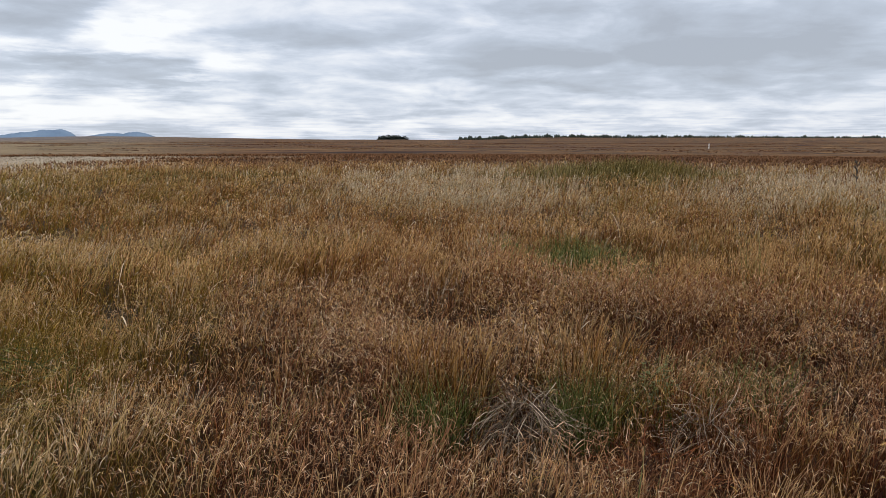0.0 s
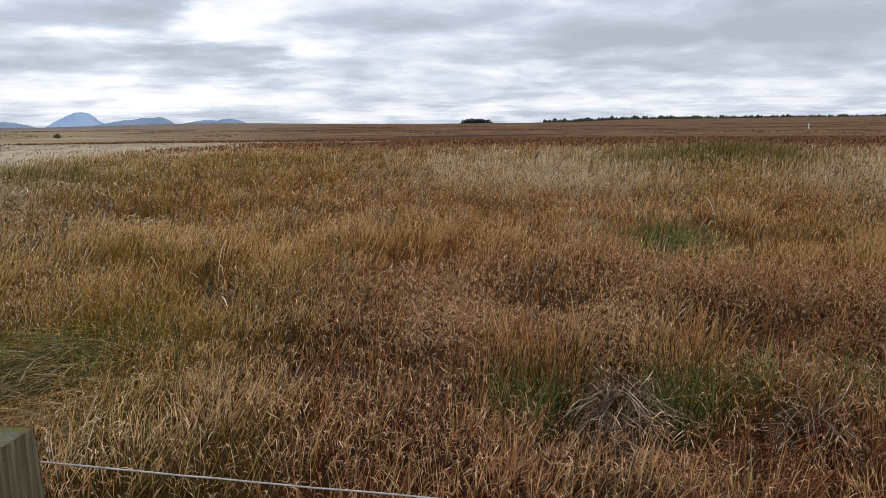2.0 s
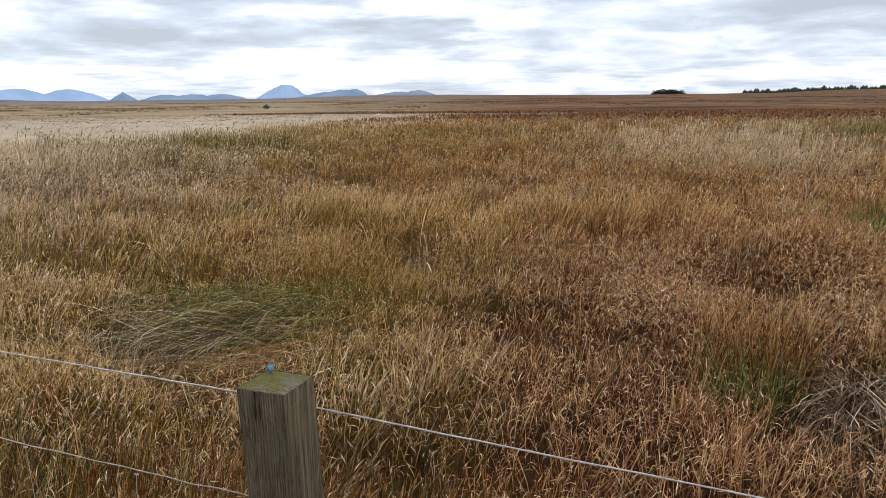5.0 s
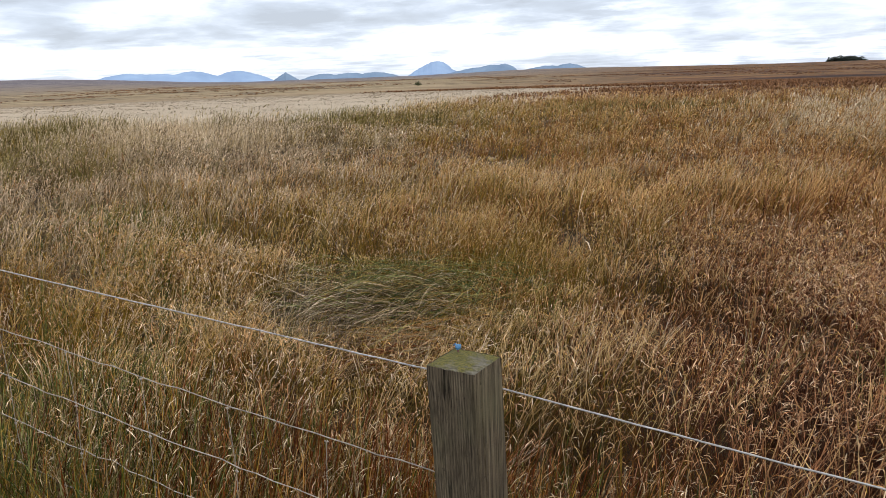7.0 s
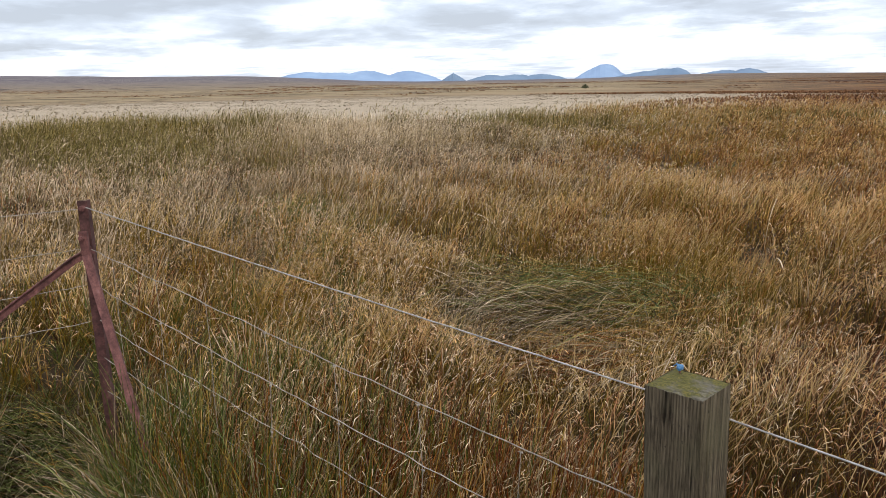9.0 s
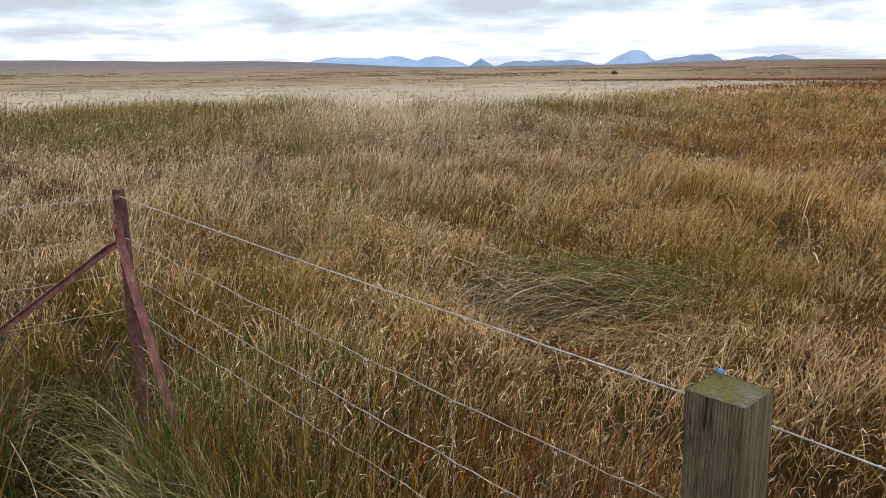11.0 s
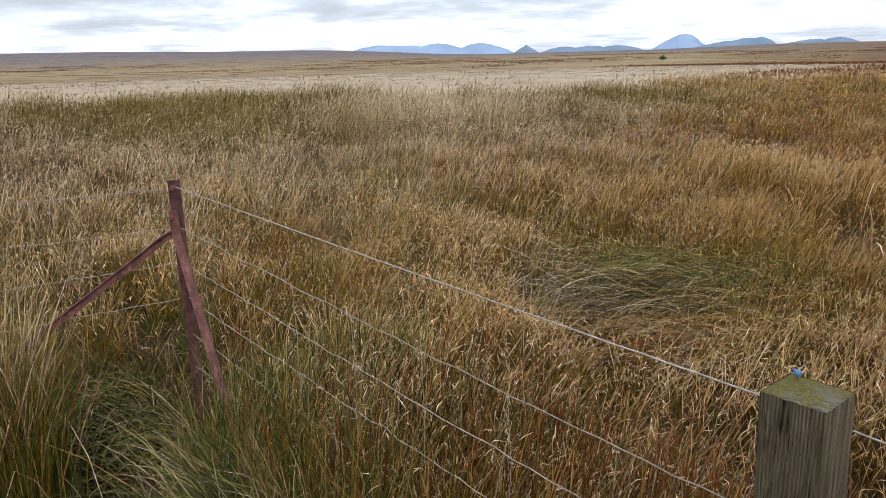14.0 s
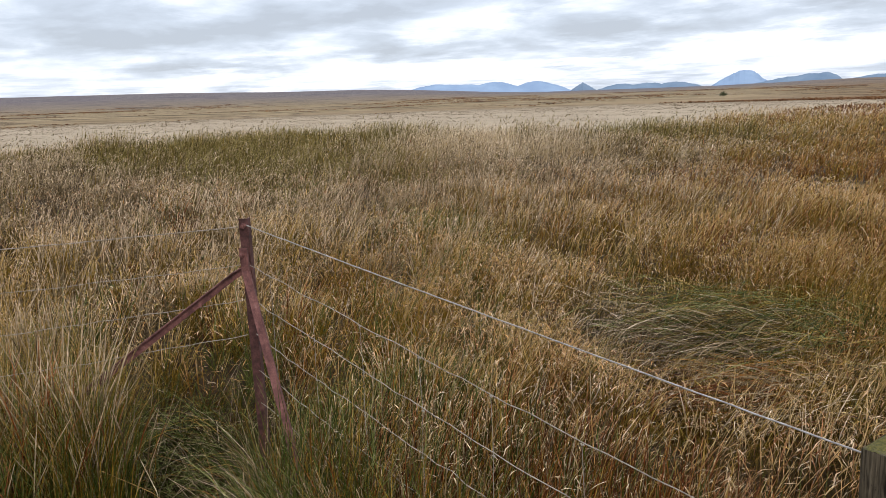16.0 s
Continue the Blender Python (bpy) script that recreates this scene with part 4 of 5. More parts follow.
def sway(x, y):
    """The bearing to which the wind has combed the grass; it swirls from place to place."""
    return math.atan2(WIND[1], WIND[0]) + 0.55 * lumps(x, y, 0.9, 71) + 0.45 * lumps(x, y, 2.3, 72)


def sward_height(x, y, tall):
    """The grass's own height, with trampled and bare spots."""
    h = tall * (0.84 + 0.16 * lumps(x, y, 1.6, 41) + 0.14 * lumps(x, y, 0.5, 42)) * (0.68 + 0.42 * smooth01(mound(x, y), -0.55, 0.55))
    h = h * (1 - 0.45 * blob(x, y, -2.4, 4.1, 0.9, 0.7)) * (1 - 0.35 * blob(x, y, -0.85, 4.4, 0.6, 0.5))
    h = h * (1 - 0.4 * blob(x, y, -1.05, 3.6, 0.25, 0.16)) * (1 - 0.6 * blob(x, y, -1.95, 3.35, 0.4, 0.14)) * (1 - 0.45 * blob(x, y, 1.5, 3.75, 0.4, 0.3))
    h = h * (1 - 0.7 * blob(x, y, 1.15, 3.95, 0.42)) * (1 - 0.7 * blob(x, y, -3.4, 1.42, 0.55, 0.35))
    return h


def grow(x, y, r, blades, spread, tall, width, leaf, stem, stem_share, wild=1.0, skew=1.0, combed=0.3):
    """Tussocks at the places, each of one sort, its blades leaning outwards or combed by the wind."""
    w = sort_of(x, y)
    pick = (np.cumsum(w, 1) > RNG.rand(len(x), 1)).argmax(1)
    h = sward_height(x, y, tall) * RNG.uniform(0.85, 1.15, len(x))
    h = h * np.where(pick == 5, 1.45, 1.0) * np.where(pick == 4, 1.12, 1.0)
    z = height(x, y)
    flow = sway(x, y)
    for k, nm in enumerate(NAMES):
        sel = np.where(pick == k)[0]
        if not len(sel):
            continue
        n = len(sel) * blades
        i = np.repeat(sel, blades)
        a = RNG.rand(n) * 6.283
        d = spread * np.sqrt(RNG.rand(n))
        root = np.stack([x[i] + d * np.cos(a), y[i] + d * np.sin(a), z[i] - 0.01], -1)
        tone = np.clip(np.repeat(RNG.rand(len(sel)), blades) * 0.4 + RNG.rand(n) * 0.6, 0, 1) ** skew
        is_stem = RNG.rand(n) < stem_share
        way = np.where(RNG.rand(n) < combed, flow[i] + RNG.normal(0, 0.5, n), a + RNG.normal(0, 0.7, n))
        for flag, prof in ((False, leaf), (True, stem)):
            m = is_stem == flag
            c = m.sum()
            if not c:
                continue
            if flag:
                L = h[i][m] * RNG.uniform(1.0, 1.3, c)
                v = ribbons(root[m], L, width * RNG.uniform(0.5, 0.8, c), way[m], RNG.uniform(0.0, 0.30, c), RNG.uniform(0.1, 0.8, c), 2.2, prof, 0.4, 0.15, tone[m])
            else:
                L = h[i][m] * RNG.uniform(0.45, 0.95, c)
                v = ribbons(root[m], L, width * RNG.uniform(0.6, 1.25, c), way[m], RNG.uniform(0.05, 0.42, c) * wild, RNG.uniform(0.2, 1.7, c) * wild, 1.7, prof, 1.0, 0.12, tone[m], 0.64)
            SW[nm].add(*v)
            if flag and leaf is LEAF4:
                heads(v[3], nm)


def heads(tips, nm):
    """Loose seed heads: a few short curled spikelets under each stem's tip."""
    for _ in range(1):
        n = len(tips)
        root = tips - np.stack([RNG.normal(0, 0.008, n), RNG.normal(0, 0.008, n), RNG.uniform(0.005, 0.09, n)], -1)
        v = ribbons(root, RNG.uniform(0.02, 0.055, n), RNG.uniform(0.0025, 0.0045, n), RNG.rand(n) * 6.283, RNG.uniform(0.2, 0.9, n), RNG.uniform(0.2, 1.4, n), 1.0, [0.5, 1.0, 0.3], 0.5, 0.3, None, 1.0, 0.0, 0.06)
        SW["curl" if nm in ("red", "pale", "moor") else "pale"].add(*v)


def curls(x, y, z0, amount, nm="curl"):
    """Dry curled leaf tips and spikelets in the top of the sward."""
    n = len(x)
    amount = amount * (0.72 + 0.28 * smooth01(np.hypot(x - EYE[0], y - EYE[1]), 2.4, 4.4))
    root = np.stack([x, y, z0], -1)
    way = sway(x, y) + RNG.normal(0, 1.3, n)
    along = (1.0, 0.0) if nm == "curl" else (0.55, 0.45)
    v = ribbons(root, RNG.uniform(0.035, 0.085, n) * amount, RNG.uniform(0.0036, 0.0064, n) * amount, way, RNG.uniform(0.5, 1.8, n), RNG.uniform(0.3, 2.2, n), 1.2, CURL, 1.4, 0.05, RNG.rand(n) ** 0.85, *along, 0.08)
    SW[nm].add(*v)


# the field beyond the fence, near to far
for r0, r1, gap, many, fine, prof in ((1.0, 3.0, 0.120, 50, 0.0030, LEAF4), (3.0, 4.4, 0.130, 46, 0.0035, LEAF3), (4.4, 6.5, 0.155, 36, 0.0046, LEAF3)):
    x, y, r = scatter(r0, r1, gap, -99, 46)
    tangled = RNG.rand(len(x)) < smooth01(x, -2.3, -0.9)
    for part_of, share, wild, combed, dark in ((tangled, 0.22, 1.3, 0.15, 2.7), (~tangled, 0.25, 1.1, 0.3, 1.2 if r1 < 5 else 0.95)):
        grow(x[part_of], y[part_of], r[part_of], many, 0.075, 0.46, fine, prof, STEM5 if r1 < 4 else STEM3, share, wild, dark + (1.9 if r1 < 4 else 0.0), combed)
x, y, r = scatter(6.5, 11.5, 0.21)
grow(x, y, r, 30, 0.12, 0.48, 0.0068, LEAF2, STEM3, 0.30, 1.2, 0.9, 0.3)
x, y, r = scatter(11.5, 22, 0.36)
grow(x, y, r, 24, 0.20, 0.50, 0.0140, LEAF2, LEAF2, 0.3, 1.2, 0.85, 0.3)
x, y, r = scatter(22, 38, 0.62)
out = ~in_meadow(x, y)
x, y, r = x[out], y[out], r[out]
grow(x, y, r, 26, 0.36, 0.50, 0.025, LEAF1, LEAF1, 0.4, 1.0, 0.9, 0.3)

x, y, r = scatter(1.0, 6.5, 0.0175, -97, 44)
w = sort_of(x, y)
keep = (blob(x, y, 1.10, 4.0, 0.28) < 0.5) & (blob(x, y, -2.5, 4.1, 0.8, 0.6) < 0.5) & (RNG.rand(len(x)) < (0.35 + 0.65 * smooth01(mound(x, y), -0.4, 0.3)) * (0.40 + 0.60 * smooth01(r, 2.8, 4.2)) * (1 - 0.45 * smooth01(-x, 0.4, 1.4) * (1 - smooth01(y, 2.3, 3.2))) * (1 - 0.4 * smooth01(x, 0.9, 1.8) * (1 - smooth01(r, 3.6, 4.6))) * (1 - 0.45 * blob(x, y, -0.7, 3.7, 0.8, 0.6)))
top = height(x, y) + sward_height(x, y, 0.46) * RNG.uniform(0.6, 1.18, len(x))
dice = RNG.rand(len(x))
pink = keep & (dice < 0.08 + 0.62 * w[:, 1] + 0.5 * w[:, 4])
curls(x[pink], y[pink], top[pink], 1)
for nm, a, b in (("moor", 0.0, 0.40), ("tan", 0.40, 0.75), ("olive", 0.75, 1.0)):
    m = keep & ~pink & (dice > 0.72 + 0.28 * a) & (dice < 0.72 + 0.28 * b)
    curls(x[m], y[m], top[m], 1, nm)
x, y, r = scatter(6.5, 14, 0.062)
w = sort_of(x, y)
keep = RNG.rand(len(x)) < np.clip(0.12 + 0.8 * w[:, 1] + w[:, 4], 0, 1)
x, y = x[keep], y[keep]
curls(x, y, height(x, y) + sward_height(x, y, 0.5) * RNG.uniform(0.7, 1.1, len(x)), 1.8)


def panicles(r0, r1, spacing, size, tall, prof):
    """Narrow seed heads in the top of the sward, each of the grass it stands in, leaning down the wind."""
    x, y, r = scatter(r0, r1, spacing)
    out = ~in_meadow(x, y) & (RNG.rand(len(x)) < 0.30 + 0.70 * smooth01(mound(x, y), -0.45, 0.35))
    x, y, r = x[out], y[out], r[out]
    w = sort_of(x, y)
    pick = (np.cumsum(w, 1) > RNG.rand(len(x), 1)).argmax(1)
    top = sward_height(x, y, tall) * np.where(pick == 5, 1.35, 1.0)
    z = height(x, y) + top * RNG.uniform(0.62, 1.12, len(x))
    az = np.degrees(np.arctan2(x - EYE[0], y - EYE[1]))
    flow = sway(x, y)
    straw = RNG.rand(len(x)) < (0.50 + 0.12 * (r > 9)) * (pick != 5) * (pick != 3)
    for k, nm in enumerate(NAMES + ["curl" if r1 < 6 else "moor", "tan"]):
        if k < 7:
            m = (pick == k) & ~straw
        else:
            east = RNG.rand(len(x)) < smooth01(az, -34, -14)
            m = straw & (east == (k == 7)) & (pick >= 0)
            pick = np.where(m, -1, pick)
        n = m.sum()
        if n:
            fat = 1.15 if nm == "pale" else 1.0
            v = ribbons(np.stack([x[m], y[m], z[m]], -1), size * fat * RNG.uniform(3.0, 7.5, n), size * fat * RNG.uniform(0.6, 1.15, n), flow[m] + RNG.normal(0, 1.2, n), RNG.uniform(0.1, 1.2, n), RNG.uniform(0.2, 1.6, n), 1.2, prof, 0.6, 0.1, None, 0.55, 0.45, 0.05)
            SW[nm].add(*v)


HEAD3, HEAD2 = [0.35, 1.0, 0.8, 0.2], [0.5, 1.0, 0.3]
panicles(2.6, 5.0, 0.042, 0.0058, 0.50, HEAD3)
panicles(5.0, 9, 0.040, 0.0088, 0.52, HEAD2)
panicles(9, 15, 0.064, 0.0140, 0.54, HEAD2)
panicles(15, 24, 0.108, 0.021, 0.55, HEAD2)
panicles(24, 40, 0.21, 0.030, 0.56, HEAD2)


def two_tones(n, light=0.35):
    """Mostly dark leaves with some bleached ones between."""
    return np.where(RNG.rand(n) < light, RNG.uniform(0.8, 1.0, n), RNG.uniform(0.0, 0.40, n))


def laid_swathe():
    """Tussocks whose long leaves lie combed over to one side."""
    for nm, n, mx, my, sx, sy, z0, z1 in (
        ("olive", 420, -2.10, 4.35, 0.42, 0.26, 0.16, 0.44), ("tan", 420, -2.20, 4.22, 0.44, 0.26, 0.16, 0.42), ("green", 420, -2.25, 4.28, 0.40, 0.24, 0.14, 0.40), ("dead", 130, -2.3, 4.15, 0.38, 0.24, 0.14, 0.36),
        ("green", 260, -2.15, 4.40, 0.36, 0.16, 0.30, 0.50), ("pale", 60, -2.30, 4.20, 0.38, 0.20, 0.22, 0.46), ("dead", 120, -2.45, 4.05, 0.34, 0.18, 0.16, 0.40),
        ("dead", 160, -2.5, 3.85, 0.30, 0.20, 0.02, 0.18), ("moor", 110, -1.62, 3.70, 0.18, 0.16, 0.12, 0.36), ("tan", 200, -1.60, 3.66, 0.20, 0.16, 0.12, 0.38), ("red", 50, -1.66, 3.60, 0.18, 0.12, 0.10, 0.32),
    ):
        x = mx + RNG.normal(0, sx, n)
        y = my + RNG.normal(0, sy, n)
        z = height(x, y) + RNG.uniform(z0, z1, n)
        way = radians(226) + RNG.normal(0, 0.45, n) + 0.35 * lumps(x, y, 2.0, 55)
        v = ribbons(np.stack([x, y, z], -1), RNG.uniform(0.18, 0.46, n), RNG.uniform(0.0048, 0.0082, n), way, RNG.uniform(0.9, 1.6, n), RNG.uniform(0.5, 1.1, n), 0.9, LEAF4, 0.6, 0.0, two_tones(n), 0.62, 0.05, z - height(x, y) - 0.02)
        SW[nm].add(*v)


def dead_tuft(cx, cy, top, rad, n, nm="dead", size=1.0, lean=(0.9, 2.3), skew=1.0):
    """A collapsed tuft: a dome of dry leaves that cross and hang down all round."""
    a = RNG.rand(n) * 6.283
    f = np.sqrt(RNG.rand(n))
    d = rad * 0.75 * f
    z0 = height(np.full(n, cx), np.full(n, cy))
    root = np.stack([cx + d * np.cos(a), cy + d * np.sin(a), z0 + top * (1 - 0.55 * f ** 2) * RNG.uniform(0.72, 1.0, n)], -1)
    v = ribbons(root, RNG.uniform(0.12, 0.36, n) * size, RNG.uniform(0.0034, 0.0058, n), a + RNG.normal(0, 1.0, n), RNG.uniform(*lean, n), RNG.uniform(0.1, 1.0, n), 0.9, LEAF4, 0.8, 0.0, RNG.rand(n) ** skew, 0.64, 0.0, root[:, 2] - z0 - 0.03)
    SW[nm].add(*v)


as_thing("flattened_tussock", "wind-flattened tussock of olive and tan leaves", "grass tussock", -2.15, 4.2, laid_swathe)


def grey_tuft():
    dead_tuft(1.08, 4.00, 0.46, 0.22, 240, "dead", 0.95, (1.0, 2.4), 2.0)
    dead_tuft(1.08, 3.94, 0.44, 0.24, 60, "dead", 0.9, (1.4, 2.6), 0.8)


as_thing("grass_tuft", "collapsed grey tuft of dead grass with a dark heart", "grass tussock", 1.08, 3.98, grey_tuft)
as_thing("grass_tuft", "small collapsed tuft of dead straw-grey grass", "grass tussock", 1.95, 3.98, lambda: dead_tuft(1.95, 3.98, 0.36, 0.22, 150))
as_thing("grass_tuft", "dense rust-red tuft of fallen grass", "grass tussock", 1.58, 3.50, lambda: dead_tuft(1.58, 3.50, 0.36, 0.26, 620, "red"))
for cx, cy in ((1.15, 3.72), (1.32, 3.60), (0.95, 3.62), (0.5, 3.75), (-0.2, 3.8), (0.2, 3.5)):
    dead_tuft(cx, cy, 0.42, 0.20, 70, "curl", 0.30)
dead_tuft(-0.66, 3.95, 0.42, 0.20, 160, "curl", 0.4)
dead_tuft(-0.9, 2.6, 0.22, 0.45, 300)
dead_tuft(0.1, 2.9, 0.24, 0.4, 90)


def corner_grass():
    """Long green leaves arching over the hollow inside the corner of the fence, and the tall stand by the side wires."""
    def stand(n, cx, cy, sx, sy, tall, look_, lean=(0.05, 0.4), bend=(0.2, 1.5), width=(0.003, 0.0055), prof=LEAF4, skew=None, lift=0.0):
        x = cx + RNG.normal(0, sx, n)
        y = cy + RNG.normal(0, sy, n)
        a = RNG.rand(n) * 6.283
        v = ribbons(np.stack([x, y, height(x, y)], -1), tall * RNG.uniform(0.55, 1.15, n), RNG.uniform(*width, n), a, RNG.uniform(*lean, n), RNG.uniform(*bend, n), 1.6, prof, 0.9, 0.08, RNG.rand(n) ** (skew or (2.3 if look_ == "green" else 1.4)), 0.85 - lift, lift)
        SW[look_].add(*v)
        return v

    thin = (0.0024, 0.0040)
    # the tall stand by the side wires
    stand(700, -3.6, 0.86, 0.24, 0.15, 0.66, "green", lean=(0.0, 0.25), bend=(0.1, 0.8), width=thin, skew=0.8, lift=0.25)
    stand(800, -3.6, 0.86, 0.24, 0.15, 0.74, "olive", lean=(0.0, 0.2), bend=(0.1, 0.6), width=thin, lift=0.1)
    stand(240, -3.6, 0.86, 0.26, 0.14, 0.80, "tan", prof=STEM5, bend=(0.1, 0.6), lean=(0.0, 0.18), width=thin)
    stand(700, -2.85, 0.70, 0.13, 0.13, 0.66, "green", lean=(0.0, 0.3), bend=(0.1, 1.0), width=thin, skew=1.1, lift=0.1)
    stand(460, -2.85, 0.72, 0.13, 0.13, 0.74, "olive", lean=(0.0, 0.25), bend=(0.1, 0.8), width=thin, lift=0.0)
    stand(300, -2.80, 0.92, 0.09, 0.08, 0.70, "green", lean=(0.0, 0.2), bend=(0.1, 0.7), width=thin, skew=1.2)
    stand(140, -2.84, 0.80, 0.12, 0.13, 0.76, "tan", lean=(0.0, 0.18), bend=(0.1, 0.6), width=thin, prof=STEM5)
    stand(150, -2.84, 0.80, 0.12, 0.13, 0.74, "red", lean=(0.0, 0.18), bend=(0.1, 0.6), width=thin, prof=STEM5, skew=0.8)
    stand(200, -2.80, 1.07, 0.05, 0.04, 0.70, "green", lean=(0.0, 0.15), bend=(0.1, 0.5), width=thin)
    stand(260, -2.72, 0.97, 0.07, 0.05, 0.80, "olive", lean=(0.0, 0.2), bend=(0.1, 0.7), width=thin, skew=1.2)
    stand(170, -2.72, 0.97, 0.07, 0.05, 0.76, "green", lean=(0.0, 0.2), bend=(0.1, 0.7), width=thin, skew=1.2)
    stand(90, -2.74, 0.97, 0.08, 0.05, 0.84, "tan", lean=(0.0, 0.2), bend=(0.1, 0.6), width=thin, prof=STEM5)
    stand(120, -2.79, 1.03, 0.06, 0.05, 0.72, "tan", lean=(0.0, 0.15), bend=(0.1, 0.5), width=thin, prof=STEM5)
    # behind the dead tuft
    stand(260, 0.66, 4.42, 0.16, 0.10, 0.60, "moor", prof=STEM5, lean=(0.0, 0.2), bend=(0.0, 0.7), width=(0.003, 0.0045))
    stand(220, 1.45, 4.50, 0.12, 0.10, 0.60, "moor", prof=STEM5, lean=(0.0, 0.2), bend=(0.0, 0.7), width=(0.003, 0.0045))
    stand(260, 0.64, 4.18, 0.10, 0.06, 0.46, "green", width=(0.0035, 0.005), skew=0.6)
    stand(280, 1.38, 4.24, 0.10, 0.07, 0.50, "green", width=(0.0035, 0.005), skew=0.6)
    stand(260, 2.35, 4.55, 0.12, 0.12, 0.50, "green", width=(0.0035, 0.005), skew=0.6)
    stand(160, 1.75, 4.36, 0.20, 0.06, 0.42, "olive", width=(0.0035, 0.005), skew=0.8)
    # at the feet of the iron post
    stand(50, -2.60, 1.60, 0.07, 0.03, 0.66, "green", lean=(0.0, 0.3), bend=(0.2, 1.3), width=(0.003, 0.0046))
    stand(70, -2.58, 1.60, 0.07, 0.03, 0.70, "tan", lean=(0.0, 0.25), bend=(0.1, 0.9), width=thin)
    stand(60, -2.59, 1.62, 0.03, 0.02, 0.74, "green", lean=(0.0, 0.2), bend=(0.1, 0.8), width=thin)
    stand(60, -2.36, 1.56, 0.08, 0.03, 0.60, "green", lean=(0.0, 0.4), bend=(0.2, 1.4), width=(0.003, 0.0046), skew=1.4)
    stand(110, -2.26, 1.54, 0.07, 0.03, 0.52, "green", lean=(0.0, 0.35), bend=(0.2, 1.2), width=(0.003, 0.0046), skew=1.6)
    stand(120, -2.38, 1.57, 0.07, 0.03, 0.50, "moor", lean=(0.0, 0.3), bend=(0.1, 1.1), width=thin)
    # in the hollow: low leaves, toned dark for its shade, and long ones arching over it
    stand(700, -3.35, 1.55, 0.24, 0.14, 0.24, "rush", lean=(0.4, 1.5), bend=(0.2, 1.2), width=(0.0034, 0.0056), skew=4.0)
    stand(260, -3.35, 1.55, 0.24, 0.14, 0.26, "dead", lean=(0.5, 1.5), bend=(0.2, 1.2), width=(0.0030, 0.0048), skew=3.0)
    stand(220, -3.05, 1.42, 0.30, 0.13, 0.24, "green", lean=(0.2, 1.2), bend=(0.5, 1.6), width=(0.003, 0.005), skew=4.0)
    stand(160, -3.0, 1.40, 0.28, 0.13, 0.18, "rush", lean=(0.2, 1.2), bend=(0.5, 1.6), width=(0.003, 0.005), skew=4.0)
    stand(60, -2.40, 1.48, 0.10, 0.05, 0.56, "green", lean=(0.4, 1.1), bend=(0.7, 1.6), width=(0.0036, 0.0052), skew=0.6)
    stand(40, -2.45, 1.46, 0.12, 0.05, 0.56, "dead", lean=(0.4, 1.1), bend=(0.7, 1.7), width=(0.0034, 0.005), skew=0.6)
    stand(70, -3.25, 1.50, 0.16, 0.08, 0.66, "green", lean=(0.3, 1.0), bend=(0.7, 1.6), width=(0.0036, 0.0052), skew=0.6)
    stand(40, -3.20, 1.48, 0.16, 0.08, 0.66, "dead", lean=(0.3, 1.0), bend=(0.7, 1.7), width=(0.0034, 0.005), skew=0.6)
    for cx, cy, n in ((-2.30, 1.46, 50), (-3.45, 1.62, 40), (-2.62, 1.58, 40)):
        stand(n // 2, cx, cy, 0.12, 0.06, 0.76, "green", lean=(0.4, 1.2), bend=(0.6, 1.6), width=(0.0046, 0.0070), skew=0.7, lift=0.15)
        stand(n // 4, cx, cy, 0.12, 0.06, 0.74, "dead", lean=(0.4, 1.2), bend=(0.6, 1.6), width=(0.0034, 0.0052), skew=0.6)
        stand(n // 3, cx, cy, 0.12, 0.06, 0.70, "moor", lean=(0.3, 1.1), bend=(0.5, 1.5), width=(0.0034, 0.0052), skew=0.8)
    stand(170, -2.12, 1.52, 0.12, 0.07, 0.45, "green", bend=(0.5, 1.8), width=(0.0034, 0.005), skew=1.2)
    stand(120, -2.15, 1.47, 0.12, 0.07, 0.45, "dead", bend=(0.6, 2.0), width=(0.003, 0.0046))
    stand(500, -1.7, 1.48, 0.30, 0.08, 0.45, "green", bend=(0.4, 1.5), width=(0.003, 0.0048), skew=1.4)
    stand(300, -1.6, 1.47, 0.36, 0.08, 0.45, "tan", bend=(0.3, 1.3), width=(0.003, 0.0048))
    stand(10, -2.5, 1.22, 0.2, 0.13, 0.85, "pale", lean=(0.2, 0.6), bend=(1.2, 2.2), width=(0.003, 0.0044))
    # leaves that spring from the hollow's rim, arch over it and hang down towards the path
    for nm, n, thick in (("green", 430, 0.0058), ("olive", 100, 0.0050), ("dead", 110, 0.0048), ("tan", 90, 0.0048)):
        a = radians(58) + RNG.rand(n) * radians(205)
        x, y = -3.05 + 0.66 * np.cos(a) + RNG.normal(0, 0.08, n), 1.42 + 0.32 * np.sin(a) + RNG.normal(0, 0.05, n)
        way = np.where(RNG.rand(n) < 0.5, radians(-20) + RNG.normal(0, 0.9, n), a + math.pi + RNG.normal(0, 0.8, n))
        v = ribbons(np.stack([x, y, height(x, y)], -1), RNG.uniform(0.34, 0.78, n), thick * RNG.uniform(0.7, 1.3, n), way, RNG.uniform(0.05, 0.7, n), RNG.uniform(0.9, 2.2, n), 1.3, [0.6, 0.9, 1.0, 0.9, 0.7, 0.45, 0.1], 0.9, 0.0, two_tones(n), 0.78, 0.0, 0.15)
        SW[nm].add(*v)
